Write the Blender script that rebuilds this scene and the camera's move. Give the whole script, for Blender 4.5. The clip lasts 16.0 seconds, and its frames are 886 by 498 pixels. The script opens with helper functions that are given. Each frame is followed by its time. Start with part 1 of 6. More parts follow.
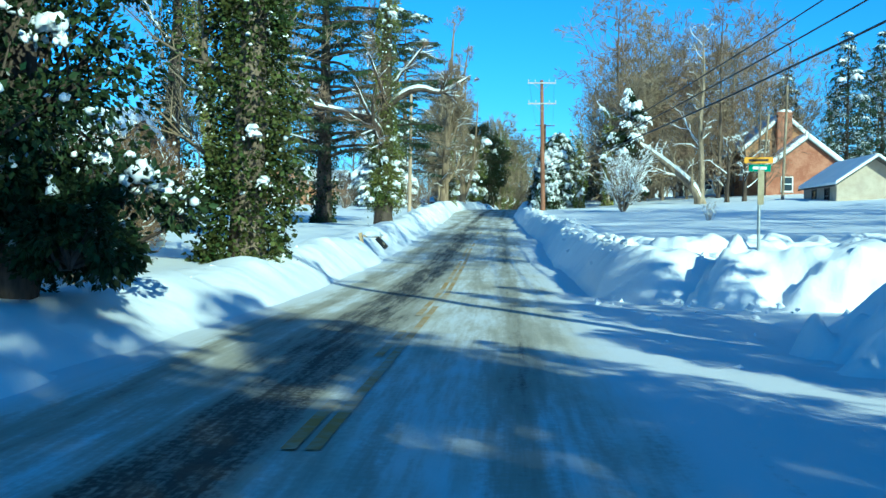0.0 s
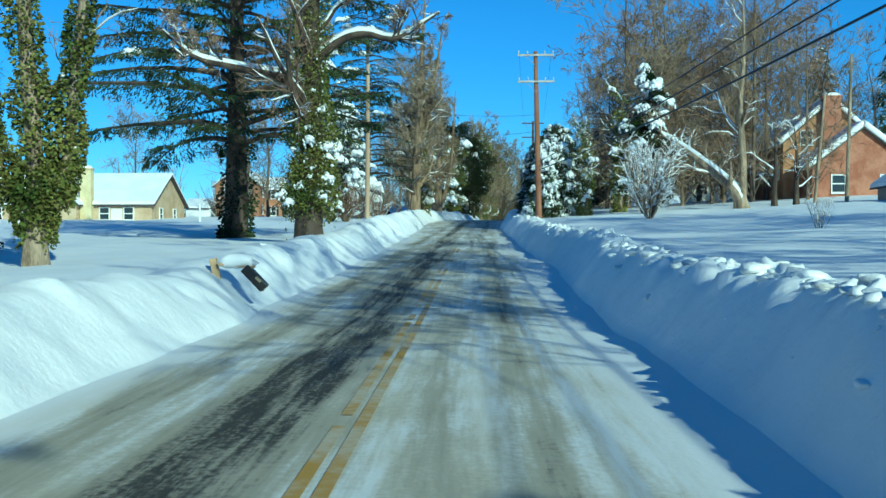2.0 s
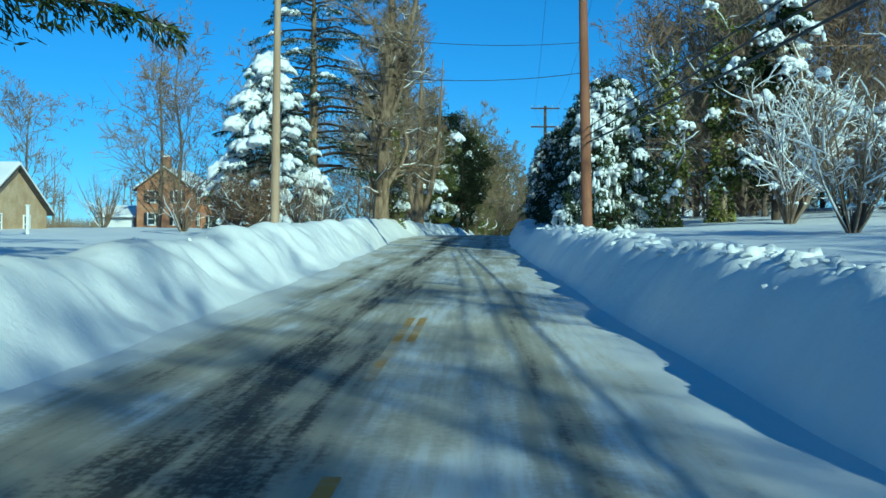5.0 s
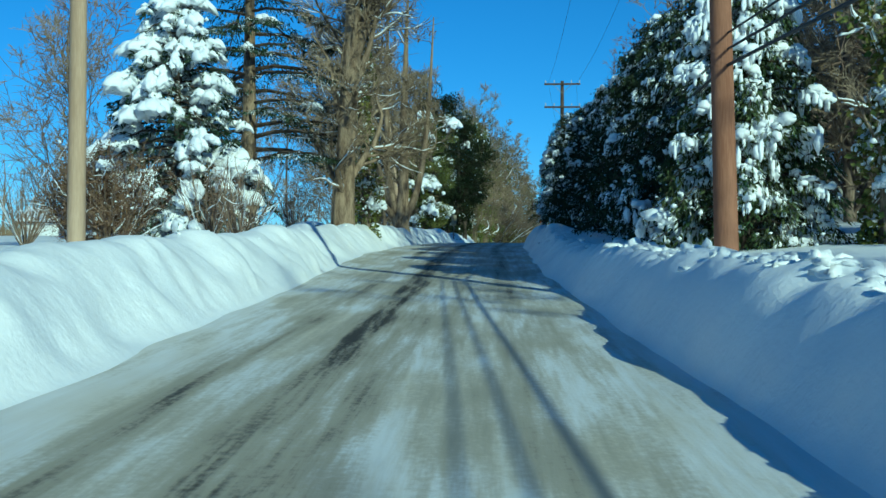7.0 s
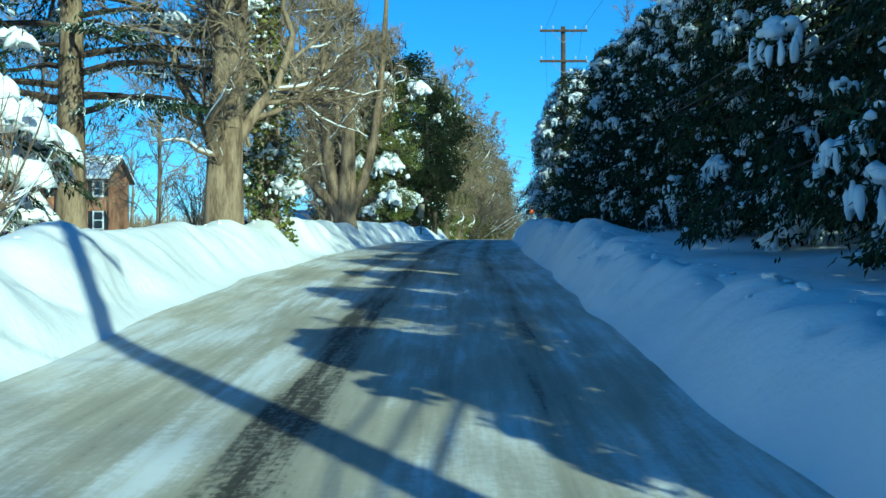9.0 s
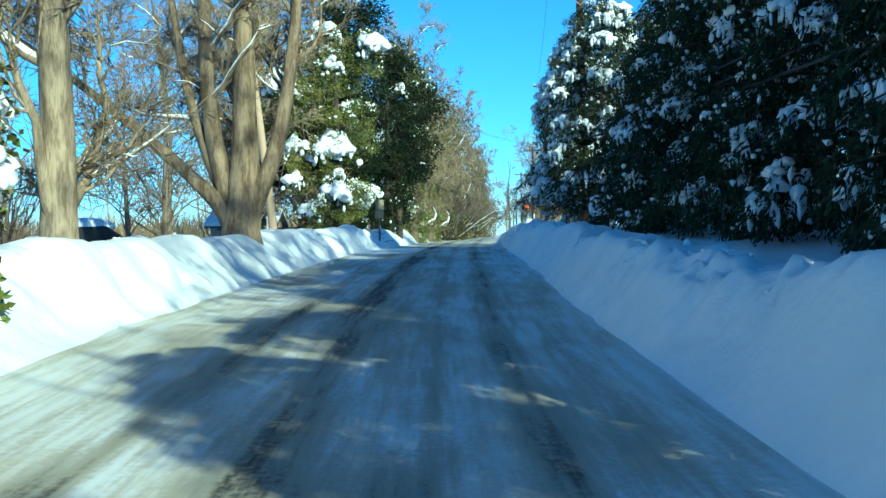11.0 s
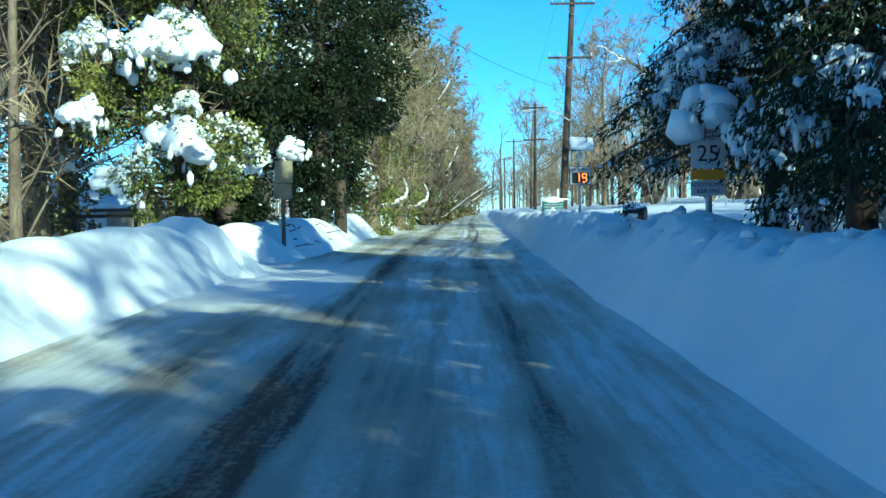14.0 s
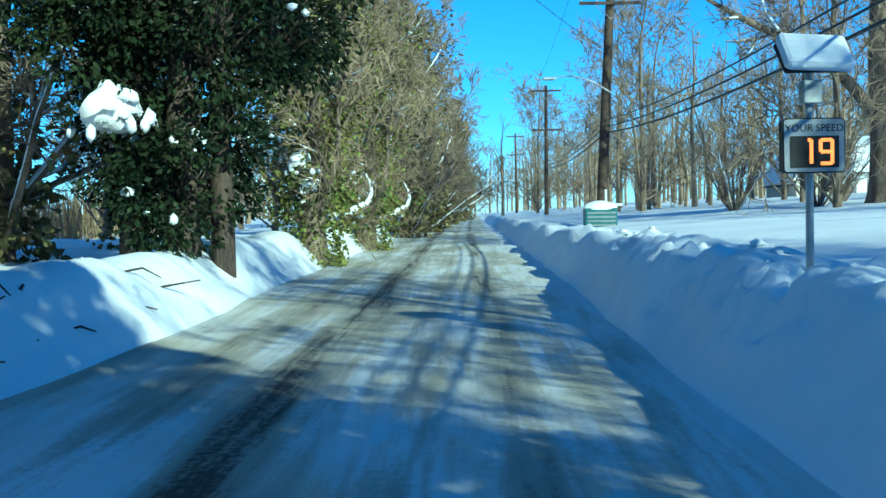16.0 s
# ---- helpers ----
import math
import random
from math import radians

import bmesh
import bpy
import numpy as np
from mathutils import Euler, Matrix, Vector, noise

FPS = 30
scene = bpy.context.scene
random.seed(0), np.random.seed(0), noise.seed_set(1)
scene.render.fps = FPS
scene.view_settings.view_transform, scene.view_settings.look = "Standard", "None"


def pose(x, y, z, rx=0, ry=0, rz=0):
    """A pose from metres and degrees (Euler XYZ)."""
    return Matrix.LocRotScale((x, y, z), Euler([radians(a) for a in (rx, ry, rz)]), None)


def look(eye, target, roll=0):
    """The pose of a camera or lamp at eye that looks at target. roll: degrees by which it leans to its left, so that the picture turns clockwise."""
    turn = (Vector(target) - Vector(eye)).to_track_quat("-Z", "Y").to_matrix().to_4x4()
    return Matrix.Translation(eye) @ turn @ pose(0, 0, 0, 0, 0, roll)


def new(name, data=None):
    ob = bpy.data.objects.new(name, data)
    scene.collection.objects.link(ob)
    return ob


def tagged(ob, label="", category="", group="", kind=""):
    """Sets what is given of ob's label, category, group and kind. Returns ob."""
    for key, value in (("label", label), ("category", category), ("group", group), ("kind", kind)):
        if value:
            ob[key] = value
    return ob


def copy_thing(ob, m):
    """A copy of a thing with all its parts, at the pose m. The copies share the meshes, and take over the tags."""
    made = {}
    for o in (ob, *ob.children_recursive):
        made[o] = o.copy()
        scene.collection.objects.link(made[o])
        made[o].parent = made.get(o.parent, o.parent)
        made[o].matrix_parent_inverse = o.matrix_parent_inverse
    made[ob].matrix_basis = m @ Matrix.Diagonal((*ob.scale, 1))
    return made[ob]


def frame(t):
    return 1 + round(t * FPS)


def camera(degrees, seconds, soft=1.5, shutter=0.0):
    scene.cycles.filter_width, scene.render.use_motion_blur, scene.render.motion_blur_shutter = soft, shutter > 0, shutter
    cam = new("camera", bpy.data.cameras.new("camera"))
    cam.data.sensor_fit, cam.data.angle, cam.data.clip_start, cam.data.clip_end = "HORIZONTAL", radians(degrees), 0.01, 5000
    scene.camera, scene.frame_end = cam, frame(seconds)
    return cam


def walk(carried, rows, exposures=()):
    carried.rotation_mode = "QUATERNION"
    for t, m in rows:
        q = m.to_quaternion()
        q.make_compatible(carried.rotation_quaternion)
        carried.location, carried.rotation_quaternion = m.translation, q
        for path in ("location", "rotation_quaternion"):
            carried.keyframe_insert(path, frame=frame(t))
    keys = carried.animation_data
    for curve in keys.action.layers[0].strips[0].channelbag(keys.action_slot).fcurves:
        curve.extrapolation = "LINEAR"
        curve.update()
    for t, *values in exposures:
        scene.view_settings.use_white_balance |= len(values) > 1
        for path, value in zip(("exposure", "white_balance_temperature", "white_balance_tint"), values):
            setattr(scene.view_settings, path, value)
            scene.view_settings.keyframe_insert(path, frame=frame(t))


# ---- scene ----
cam = camera(43.3, 16.0)
METRES, EYE, TILT, LEAN, TURN = 154.0, 1.485, 0.0, 0.0, 4.5
ROWS = [
    (0.0, 0.0, 0.0, 0.0, 0.01, -1.24, -0.63),
    (0.5, 0.0013, 0.0313, 0.0001, 0.1, -1.25, -0.55),
    (1.0, 0.0026, 0.0628, 0.0001, 0.04, -1.11, -0.24),
    (1.5, 0.0039, 0.0952, 0.0002, -0.21, -0.94, -0.11),
    (2.0, 0.0052, 0.1271, 0.0003, -0.98, -0.56, -0.02),
    (2.5, 0.0067, 0.1601, 0.0002, -1.66, -0.61, 0.02),
    (3.0, 0.0083, 0.1932, 0.0004, -1.53, -0.35, -0.24),
    (3.5, 0.0097, 0.2268, 0.0009, -1.35, -0.0, -0.7),
    (4.0, 0.0112, 0.2606, 0.0014, -1.24, 0.2, -0.52),
    (6.5, 0.0174, 0.4212, 0.0067, -1.53, 0.26, -0.27),
    (7.0, 0.0187, 0.4525, 0.0078, -1.56, 0.34, -0.22),
    (7.5, 0.0202, 0.4836, 0.009, -1.7, 0.23, -0.16),
    (8.0, 0.0216, 0.5147, 0.01, -2.1, 0.08, -0.13),
    (8.5, 0.023, 0.5453, 0.0112, -2.54, -0.07, -0.27),
    (9.0, 0.0246, 0.5764, 0.0123, -3.08, -0.2, -0.07),
    (11.5, 0.0347, 0.7276, 0.018, -4.97, -0.78, 0.94),
    (12.0, 0.037, 0.7579, 0.0187, -5.37, -1.02, 0.8),
    (12.5, 0.0395, 0.7879, 0.0196, -5.54, -0.92, 0.46),
    (13.0, 0.0422, 0.8178, 0.0203, -5.55, -1.18, 0.33),
    (13.5, 0.0452, 0.848, 0.0209, -5.45, -1.7, 0.67),
    (14.0, 0.0483, 0.8784, 0.0215, -5.63, -1.89, 0.81),
    (14.5, 0.0515, 0.9097, 0.0222, -5.89, -1.58, 0.82),
    (15.0, 0.0547, 0.939, 0.0228, -6.09, -1.48, 0.95),
    (15.5, 0.0579, 0.9667, 0.0232, -6.14, -1.61, 1.11),
    (16.0, 0.0615, 0.9974, 0.0237, -5.93, -1.79, 1.09),
]
EXPOSURES = [(t, e, k, -24) for t, e, k in ((0.0, 0.46, 4150), (1.5, 0.02, 4200), (4.0, -0.04, 4200), (6.5, -0.32, 4200), (8.0, 0.08, 4200), (9.0, 0.32, 4250), (11.5, 0.80, 4400), (13.0, 0.86, 4400), (14.5, 0.72, 4300), (16.0, 0.58, 4100))]
walk(cam, [(t, pose(0, 0, EYE, TILT, LEAN, TURN) @ pose(METRES * x, METRES * y, METRES * z, 90 + pitch, roll, yaw)) for t, x, y, z, yaw, pitch, roll in ROWS], EXPOSURES)

# ---- light ----
SUN_AZ, SUN_EL = 149.5, 22.5      # degrees clockwise from +y, and above the horizon
world = bpy.data.worlds.new("sky")
scene.world = world
world.use_nodes = True
wn = world.node_tree
sky = wn.nodes.new("ShaderNodeTexSky")
sky.sky_type = 'NISHITA'
sky.sun_disc = False
sky.sun_elevation, sky.sun_rotation = radians(SUN_EL), radians(SUN_AZ)
sky.altitude, sky.air_density, sky.dust_density, sky.ozone_density = 1500, 1.0, 0.0, 6.5
wn.links.new(sky.outputs[0], wn.nodes["Background"].inputs[0])
wn.nodes["Background"].inputs[1].default_value = 0.10
sun_dir = Vector((math.sin(radians(SUN_AZ)) * math.cos(radians(SUN_EL)), math.cos(radians(SUN_AZ)) * math.cos(radians(SUN_EL)), math.sin(radians(SUN_EL))))
sun = new("sun", bpy.data.lights.new("sun", 'SUN'))
sun.data.energy, sun.data.angle, sun.data.color = 5.0, radians(0.5), (1.0, 0.81, 0.50)
sun.matrix_world = look(sun_dir * 100, (0, 0, 0))


# ---- materials ----
def nodes_of(name):
    m = bpy.data.materials.new(name)
    m.use_nodes = True
    return m, m.node_tree, m.node_tree.nodes["Principled BSDF"]


def noise_node(nt, scale, detail=3.0, rough=0.55, coord="Object", stretch=None):
    tc = nt.nodes.new("ShaderNodeTexCoord")
    n = nt.nodes.new("ShaderNodeTexNoise")
    n.inputs["Scale"].default_value = scale
    n.inputs["Detail"].default_value = detail
    n.inputs["Roughness"].default_value = rough
    if stretch:
        mp = nt.nodes.new("ShaderNodeMapping")
        mp.inputs["Scale"].default_value = stretch
        nt.links.new(tc.outputs[coord], mp.inputs[0])
        nt.links.new(mp.outputs[0], n.inputs["Vector"])
    else:
        nt.links.new(tc.outputs[coord], n.inputs["Vector"])
    return n.outputs["Fac"]


def math_node(nt, op, a, b=None, c=None, clamp=False):
    n = nt.nodes.new("ShaderNodeMath")
    n.operation, n.use_clamp = op, clamp
    for i, v in enumerate((a, b, c)):
        if v is None:
            continue
        if isinstance(v, (int, float)):
            n.inputs[i].default_value = v
        else:
            nt.links.new(v, n.inputs[i])
    return n.outputs[0]


def ramp(nt, fac, lo, hi):
    n = nt.nodes.new("ShaderNodeMapRange")
    n.interpolation_type = 'SMOOTHSTEP'
    n.inputs["From Min"].default_value, n.inputs["From Max"].default_value = lo, hi
    nt.links.new(fac, n.inputs["Value"])
    return n.outputs["Result"]


def mix(nt, fac, a, b):
    n = nt.nodes.new("ShaderNodeMix")
    n.data_type = 'RGBA'
    for i, v in ((0, fac), (6, a), (7, b)):
        if isinstance(v, (int, float)):
            n.inputs[i].default_value = v
        elif isinstance(v, tuple):
            n.inputs[i].default_value = (*v, 1)
        else:
            nt.links.new(v, n.inputs[i])
    return n.outputs[2]


def bump(nt, height, strength, distance, bsdf):
    n = nt.nodes.new("ShaderNodeBump")
    n.inputs["Strength"].default_value, n.inputs["Distance"].default_value = strength, distance
    nt.links.new(height, n.inputs["Height"])
    nt.links.new(n.outputs[0], bsdf.inputs["Normal"])


def surface(name, c1, c2, scale=2.0, rough=0.8, fine=30.0, relief=0.02, strength=0.5, metal=0.0, stretch=None, frost=0.0, island=0.0, per_object=0.0, spec=0.3):
    """A material of two colours over coarse and fine noise. frost: how much snow lies on faces that look up; island, per_object: random shade."""
    m, nt, b = nodes_of(name)
    n1, n2 = noise_node(nt, scale, stretch=stretch), noise_node(nt, fine, 4.0, stretch=stretch)
    f = math_node(nt, 'ADD', math_node(nt, 'MULTIPLY', n1, 0.65), math_node(nt, 'MULTIPLY', n2, 0.35))
    col = mix(nt, ramp(nt, f, 0.36, 0.64), c1, c2)
    if island or per_object:
        g = nt.nodes.new("ShaderNodeNewGeometry" if island else "ShaderNodeObjectInfo")
        r = g.outputs["Random Per Island" if island else "Random"]
        amount = island or per_object
        hsv = nt.nodes.new("ShaderNodeHueSaturation")
        nt.links.new(col, hsv.inputs["Color"])
        nt.links.new(math_node(nt, 'MULTIPLY_ADD', r, 2 * amount, 1 - amount), hsv.inputs["Value"])
        nt.links.new(math_node(nt, 'MULTIPLY_ADD', r, 0.05, 0.475), hsv.inputs["Hue"])
        col = hsv.outputs[0]
    if frost:
        g = nt.nodes.new("ShaderNodeNewGeometry")
        s = nt.nodes.new("ShaderNodeSeparateXYZ")
        nt.links.new(g.outputs["Normal"], s.inputs[0])
        up = ramp(nt, s.outputs[2], 0.25, 0.7)
        patch = ramp(nt, noise_node(nt, 1.3, 3.0), 0.66 - 0.3 * frost, 0.72 - 0.2 * frost)
        col = mix(nt, math_node(nt, 'MULTIPLY', up, patch), col, (0.85, 0.87, 0.9))
    nt.links.new(col, b.inputs["Base Color"])
    b.inputs["Roughness"].default_value, b.inputs["Metallic"].default_value = rough, metal
    b.inputs["Specular IOR Level"].default_value = spec
    if relief:
        bump(nt, f, strength, relief, b)
    return m


def snow_material():
    m, nt, b = nodes_of("snow")
    coarse, fine = noise_node(nt, 0.6, 4.0), noise_node(nt, 22.0, 5.0, 0.65)
    med = noise_node(nt, 3.5, 4.0)
    nt.links.new(mix(nt, ramp(nt, coarse, 0.35, 0.65), (0.83, 0.85, 0.88), (0.9, 0.91, 0.92)), b.inputs["Base Color"])
    b.inputs["Roughness"].default_value = 0.75
    b.inputs["Specular IOR Level"].default_value = 0.25
    lump = noise_node(nt, 9.0, 3.0, 0.6)
    h = math_node(nt, 'ADD', math_node(nt, 'MULTIPLY', med, 1.0), math_node(nt, 'ADD', math_node(nt, 'MULTIPLY', lump, 0.4), math_node(nt, 'MULTIPLY', fine, 0.2)))
    bump(nt, h, 0.4, 0.055, b)
    return m


def road_material():
    m, nt, b = nodes_of("ploughed_road")
    uv = nt.nodes.new("ShaderNodeUVMap")
    uv.uv_map = "lane"
    sep = nt.nodes.new("ShaderNodeSeparateXYZ")
    nt.links.new(uv.outputs[0], sep.inputs[0])
    u, v = sep.outputs[0], sep.outputs[1]

    def streak(su, sv, detail=4.0):
        c = nt.nodes.new("ShaderNodeCombineXYZ")
        nt.links.new(math_node(nt, 'MULTIPLY', u, su), c.inputs[0])
        nt.links.new(math_node(nt, 'MULTIPLY', v, sv), c.inputs[1])
        n = nt.nodes.new("ShaderNodeTexNoise")
        n.inputs["Scale"].default_value, n.inputs["Detail"].default_value = 1.0, detail
        n.inputs["Roughness"].default_value = 0.6
        nt.links.new(c.outputs[0], n.inputs["Vector"])
        return n.outputs["Fac"]

    def lane(centre, width):
        d = math_node(nt, 'ABSOLUTE', math_node(nt, 'SUBTRACT', u, centre))
        n = nt.nodes.new("ShaderNodeMapRange")
        n.interpolation_type = 'SMOOTHSTEP'
        n.inputs["From Min"].default_value, n.inputs["From Max"].default_value = width, width * 0.15
        nt.links.new(d, n.inputs["Value"])
        return n.outputs["Result"]

    long1, long2, patch, grit = streak(2.2, 0.11), streak(8.0, 0.5), streak(0.8, 0.22), streak(16.0, 12.0, 3.0)
    fine = streak(30.0, 5.0, 2.0)

    def total(*terms):
        out = math_node(nt, 'MULTIPLY', *terms[0])
        for a, k in terms[1:]:
            out = math_node(nt, 'MULTIPLY_ADD', a, k, out)
        return out

    early = ramp(nt, math_node(nt, 'MULTIPLY', v, -1.0), -100.0, -55.0)
    old = total((lane(-0.75, 1.0), 0.25), (lane(-2.0, 0.5), 0.10), (lane(1.4, 0.4), 0.12), (lane(0.55, 0.3), 0.03))
    late = total((lane(-0.95, 0.4), 0.17), (lane(-1.9, 0.4), 0.10), (lane(0.15, 0.3), 0.07), (lane(0.9, 0.35), 0.14))
    tracks = math_node(nt, 'ADD', math_node(nt, 'MULTIPLY', old, math_node(nt, 'MULTIPLY_ADD', early, 0.75, 0.25)), math_node(nt, 'MULTIPLY', late, math_node(nt, 'SUBTRACT', 1.0, early)))
    tracks = math_node(nt, 'MULTIPLY', tracks, math_node(nt, 'MULTIPLY_ADD', ramp(nt, streak(2.4, 0.07), 0.3, 0.7), 0.8, 0.5))
    f = math_node(nt, 'ADD', total((long1, 0.40), (long2, 0.20), (patch, 0.38), (grit, 0.20)), tracks)
    verge = math_node(nt, 'ADD', math_node(nt, 'MULTIPLY', ramp(nt, math_node(nt, 'MULTIPLY', u, -1.0), 2.1, 2.9), early), ramp(nt, u, 1.9, 2.7), clamp=True)
    mouth = math_node(nt, 'MULTIPLY', ramp(nt, v, 148.0, 153.0), ramp(nt, math_node(nt, 'MULTIPLY', v, -1.0), -164.0, -158.0))
    verge = math_node(nt, 'ADD', verge, math_node(nt, 'MULTIPLY', mouth, ramp(nt, math_node(nt, 'MULTIPLY_ADD', patch, 1.2, math_node(nt, 'MULTIPLY', u, -1.0)), 1.3, 2.4)), clamp=True)
    f = math_node(nt, 'MULTIPLY_ADD', verge, -0.14, f)
    slush = ramp(nt, f, 0.54, 0.72)
    bare = math_node(nt, 'MULTIPLY', ramp(nt, f, 0.70, 0.86), math_node(nt, 'MULTIPLY_ADD', ramp(nt, total((long2, 0.45), (grit, 0.35), (fine, 0.2)), 0.38, 0.54), 0.6, 0.36))
    packed = mix(nt, ramp(nt, long2, 0.35, 0.7), (0.76, 0.77, 0.76), (0.62, 0.60, 0.53))
    packed = mix(nt, verge, mix(nt, ramp(nt, patch, 0.4, 0.65), packed, (0.60, 0.56, 0.44)), (0.80, 0.81, 0.83))
    brown = mix(nt, grit, (0.30, 0.275, 0.20), (0.50, 0.47, 0.38))
    col = mix(nt, slush, packed, brown)
    col = mix(nt, bare, col, mix(nt, grit, (0.014, 0.014, 0.012), (0.065, 0.058, 0.042)))
    nt.links.new(col, b.inputs["Base Color"])
    nt.links.new(math_node(nt, 'MULTIPLY_ADD', bare, -0.15, 0.8), b.inputs["Roughness"])
    b.inputs["Specular IOR Level"].default_value = 0.18
    h = math_node(nt, 'ADD', math_node(nt, 'MULTIPLY', long1, 0.6), math_node(nt, 'ADD', math_node(nt, 'MULTIPLY', grit, 0.35), math_node(nt, 'MULTIPLY', bare, -0.5)))
    bump(nt, h, 0.5, 0.03, b)
    return m


SNOW = snow_material()
ROAD = road_material()
YELLOW = surface("worn_yellow_paint", (0.42, 0.26, 0.05), (0.5, 0.45, 0.34), 0.9, 0.8, 9.0, 0.004)
BARK = surface("brown_bark", (0.10, 0.075, 0.055), (0.24, 0.19, 0.14), 3.0, 0.9, 26.0, 0.05, 0.8, stretch=(1, 1, 0.25), spec=0.1)
BARK_GREY = surface("grey_bark", (0.15, 0.115, 0.08), (0.40, 0.32, 0.22), 4.5, 0.9, 24.0, 0.06, 1.0, stretch=(1, 1, 0.22), spec=0.1)
BARK_DARK = surface("dark_bark", (0.045, 0.035, 0.03), (0.11, 0.085, 0.065), 3.0, 0.9, 24.0, 0.05, 0.8, stretch=(1, 1, 0.25), spec=0.1)
TWIG = surface("bare_twigs", (0.17, 0.13, 0.085), (0.34, 0.265, 0.175), 0.5, 0.9, 5.0, 0, spec=0.1)
TWIG_RED = surface("reddish_twigs", (0.16, 0.105, 0.07), (0.31, 0.22, 0.145), 0.5, 0.9, 5.0, 0, spec=0.1)
IVY = surface("ivy_leaves", (0.06, 0.08, 0.018), (0.23, 0.22, 0.055), 0.8, 0.5, 8.0, 0, island=0.4, frost=0.1, spec=0.1)
IVY_BROWN = surface("dry_ivy_leaves", (0.10, 0.09, 0.035), (0.2, 0.17, 0.07), 0.8, 0.6, 8.0, 0, island=0.5, frost=0.1, spec=0.1)
HOLLY = surface("evergreen_leaves", (0.014, 0.026, 0.011), (0.045, 0.06, 0.022), 0.8, 0.5, 8.0, 0, island=0.4, frost=0.05, spec=0.1)
IVY_DARK = surface("dark_ivy_leaves", (0.022, 0.036, 0.009), (0.095, 0.10, 0.027), 0.8, 0.5, 8.0, 0, island=0.45, frost=0.1, spec=0.1)
# evergreen leaves darkened to stand for the shade over the drive's trees
HOLLY_SHADED = surface("shaded_green_leaves", (0.008, 0.015, 0.007), (0.032, 0.040, 0.016), 0.8, 0.55, 8.0, 0, island=0.4, frost=0.05, spec=0.1)
BARK_TAN = surface("tan_bark", (0.12, 0.085, 0.055), (0.32, 0.245, 0.16), 4.5, 0.9, 24.0, 0.06, 1.0, stretch=(1, 1, 0.22), spec=0.1)
NEEDLE = surface("dark_needles", (0.018, 0.034, 0.018), (0.05, 0.068, 0.032), 0.7, 0.6, 8.0, 0, island=0.4, frost=0.6, spec=0.1)
HEMLOCK = surface("hemlock_needles", (0.016, 0.026, 0.014), (0.055, 0.068, 0.031), 0.9, 0.7, 8.0, 0, island=0.45, frost=0.12, spec=0.1)
# hemlock needles again, with the sunlight on one tree put into the colour
HEMLOCK_LIT = surface("sunlit_hemlock_needles", (0.03, 0.048, 0.018), (0.085, 0.10, 0.04), 0.9, 0.7, 8.0, 0, island=0.45, frost=0.3, spec=0.1)
PINE = surface("pine_needles", (0.03, 0.05, 0.02), (0.085, 0.10, 0.04), 0.7, 0.6, 8.0, 0, island=0.4, frost=0.2, spec=0.1)
DEAD_LEAF = surface("dead_brown_leaves", (0.07, 0.04, 0.02), (0.18, 0.11, 0.055), 0.8, 0.8, 8.0, 0, island=0.45, spec=0.1)
POLE_WOOD = surface("treated_pole_wood", (0.19, 0.085, 0.045), (0.30, 0.15, 0.085), 2.5, 0.8, 40.0, 0.01, stretch=(1, 1, 0.1))
POLE_PALE = surface("weathered_pole_wood", (0.34, 0.24, 0.15), (0.48, 0.36, 0.24), 2.5, 0.8, 40.0, 0.01, stretch=(1, 1, 0.1))
ARM_WOOD = surface("weathered_arm_wood", (0.32, 0.30, 0.28), (0.5, 0.48, 0.45), 4.0, 0.8, 40.0, 0.01)
STEEL = surface("galvanised_steel", (0.32, 0.34, 0.35), (0.45, 0.46, 0.47), 5.0, 0.45, 60.0, 0, metal=0.7)
CABLE = surface("black_cable", (0.02, 0.02, 0.022), (0.035, 0.035, 0.04), 4.0, 0.6, 40.0, 0)
CERAMIC = surface("grey_ceramic", (0.4, 0.4, 0.42), (0.55, 0.55, 0.56), 8.0, 0.3, 50.0, 0)
BRICK = surface("red_brick", (0.30, 0.145, 0.07), (0.44, 0.25, 0.135), 1.5, 0.9, 14.0, 0.01, per_object=0.12)
STONE = surface("tan_stone", (0.50, 0.39, 0.21), (0.66, 0.55, 0.34), 1.2, 0.9, 12.0, 0.02, per_object=0.18)
SIDING = surface("cream_siding", (0.55, 0.52, 0.40), (0.64, 0.61, 0.5), 1.0, 0.7, 20.0, 0.005)
WHITE = surface("white_paint", (0.72, 0.72, 0.70), (0.82, 0.82, 0.8), 2.0, 0.5, 30.0, 0.002)
TAN_WALL = surface("tan_stucco", (0.40, 0.33, 0.26), (0.5, 0.43, 0.34), 1.5, 0.9, 25.0, 0.01)
SHINGLE = surface("dark_shingle", (0.06, 0.055, 0.05), (0.11, 0.10, 0.095), 3.0, 0.9, 30.0, 0.02)
SHUTTER = surface("black_shutter", (0.02, 0.022, 0.024), (0.035, 0.036, 0.04), 3.0, 0.5, 30.0, 0.003)
WOOD_DARK = surface("dark_wood", (0.05, 0.035, 0.025), (0.10, 0.07, 0.05), 4.0, 0.8, 40.0, 0.01)
LUMBER = surface("raw_lumber", (0.42, 0.30, 0.16), (0.55, 0.42, 0.25), 4.0, 0.8, 40.0, 0.005)
REED = surface("dry_reeds", (0.17, 0.12, 0.065), (0.28, 0.205, 0.12), 0.8, 0.9, 8.0, 0, island=0.4)
SIGN_GREEN = surface("green_sign_sheet", (0.01, 0.16, 0.09), (0.015, 0.19, 0.11), 4.0, 0.4, 30.0, 0)
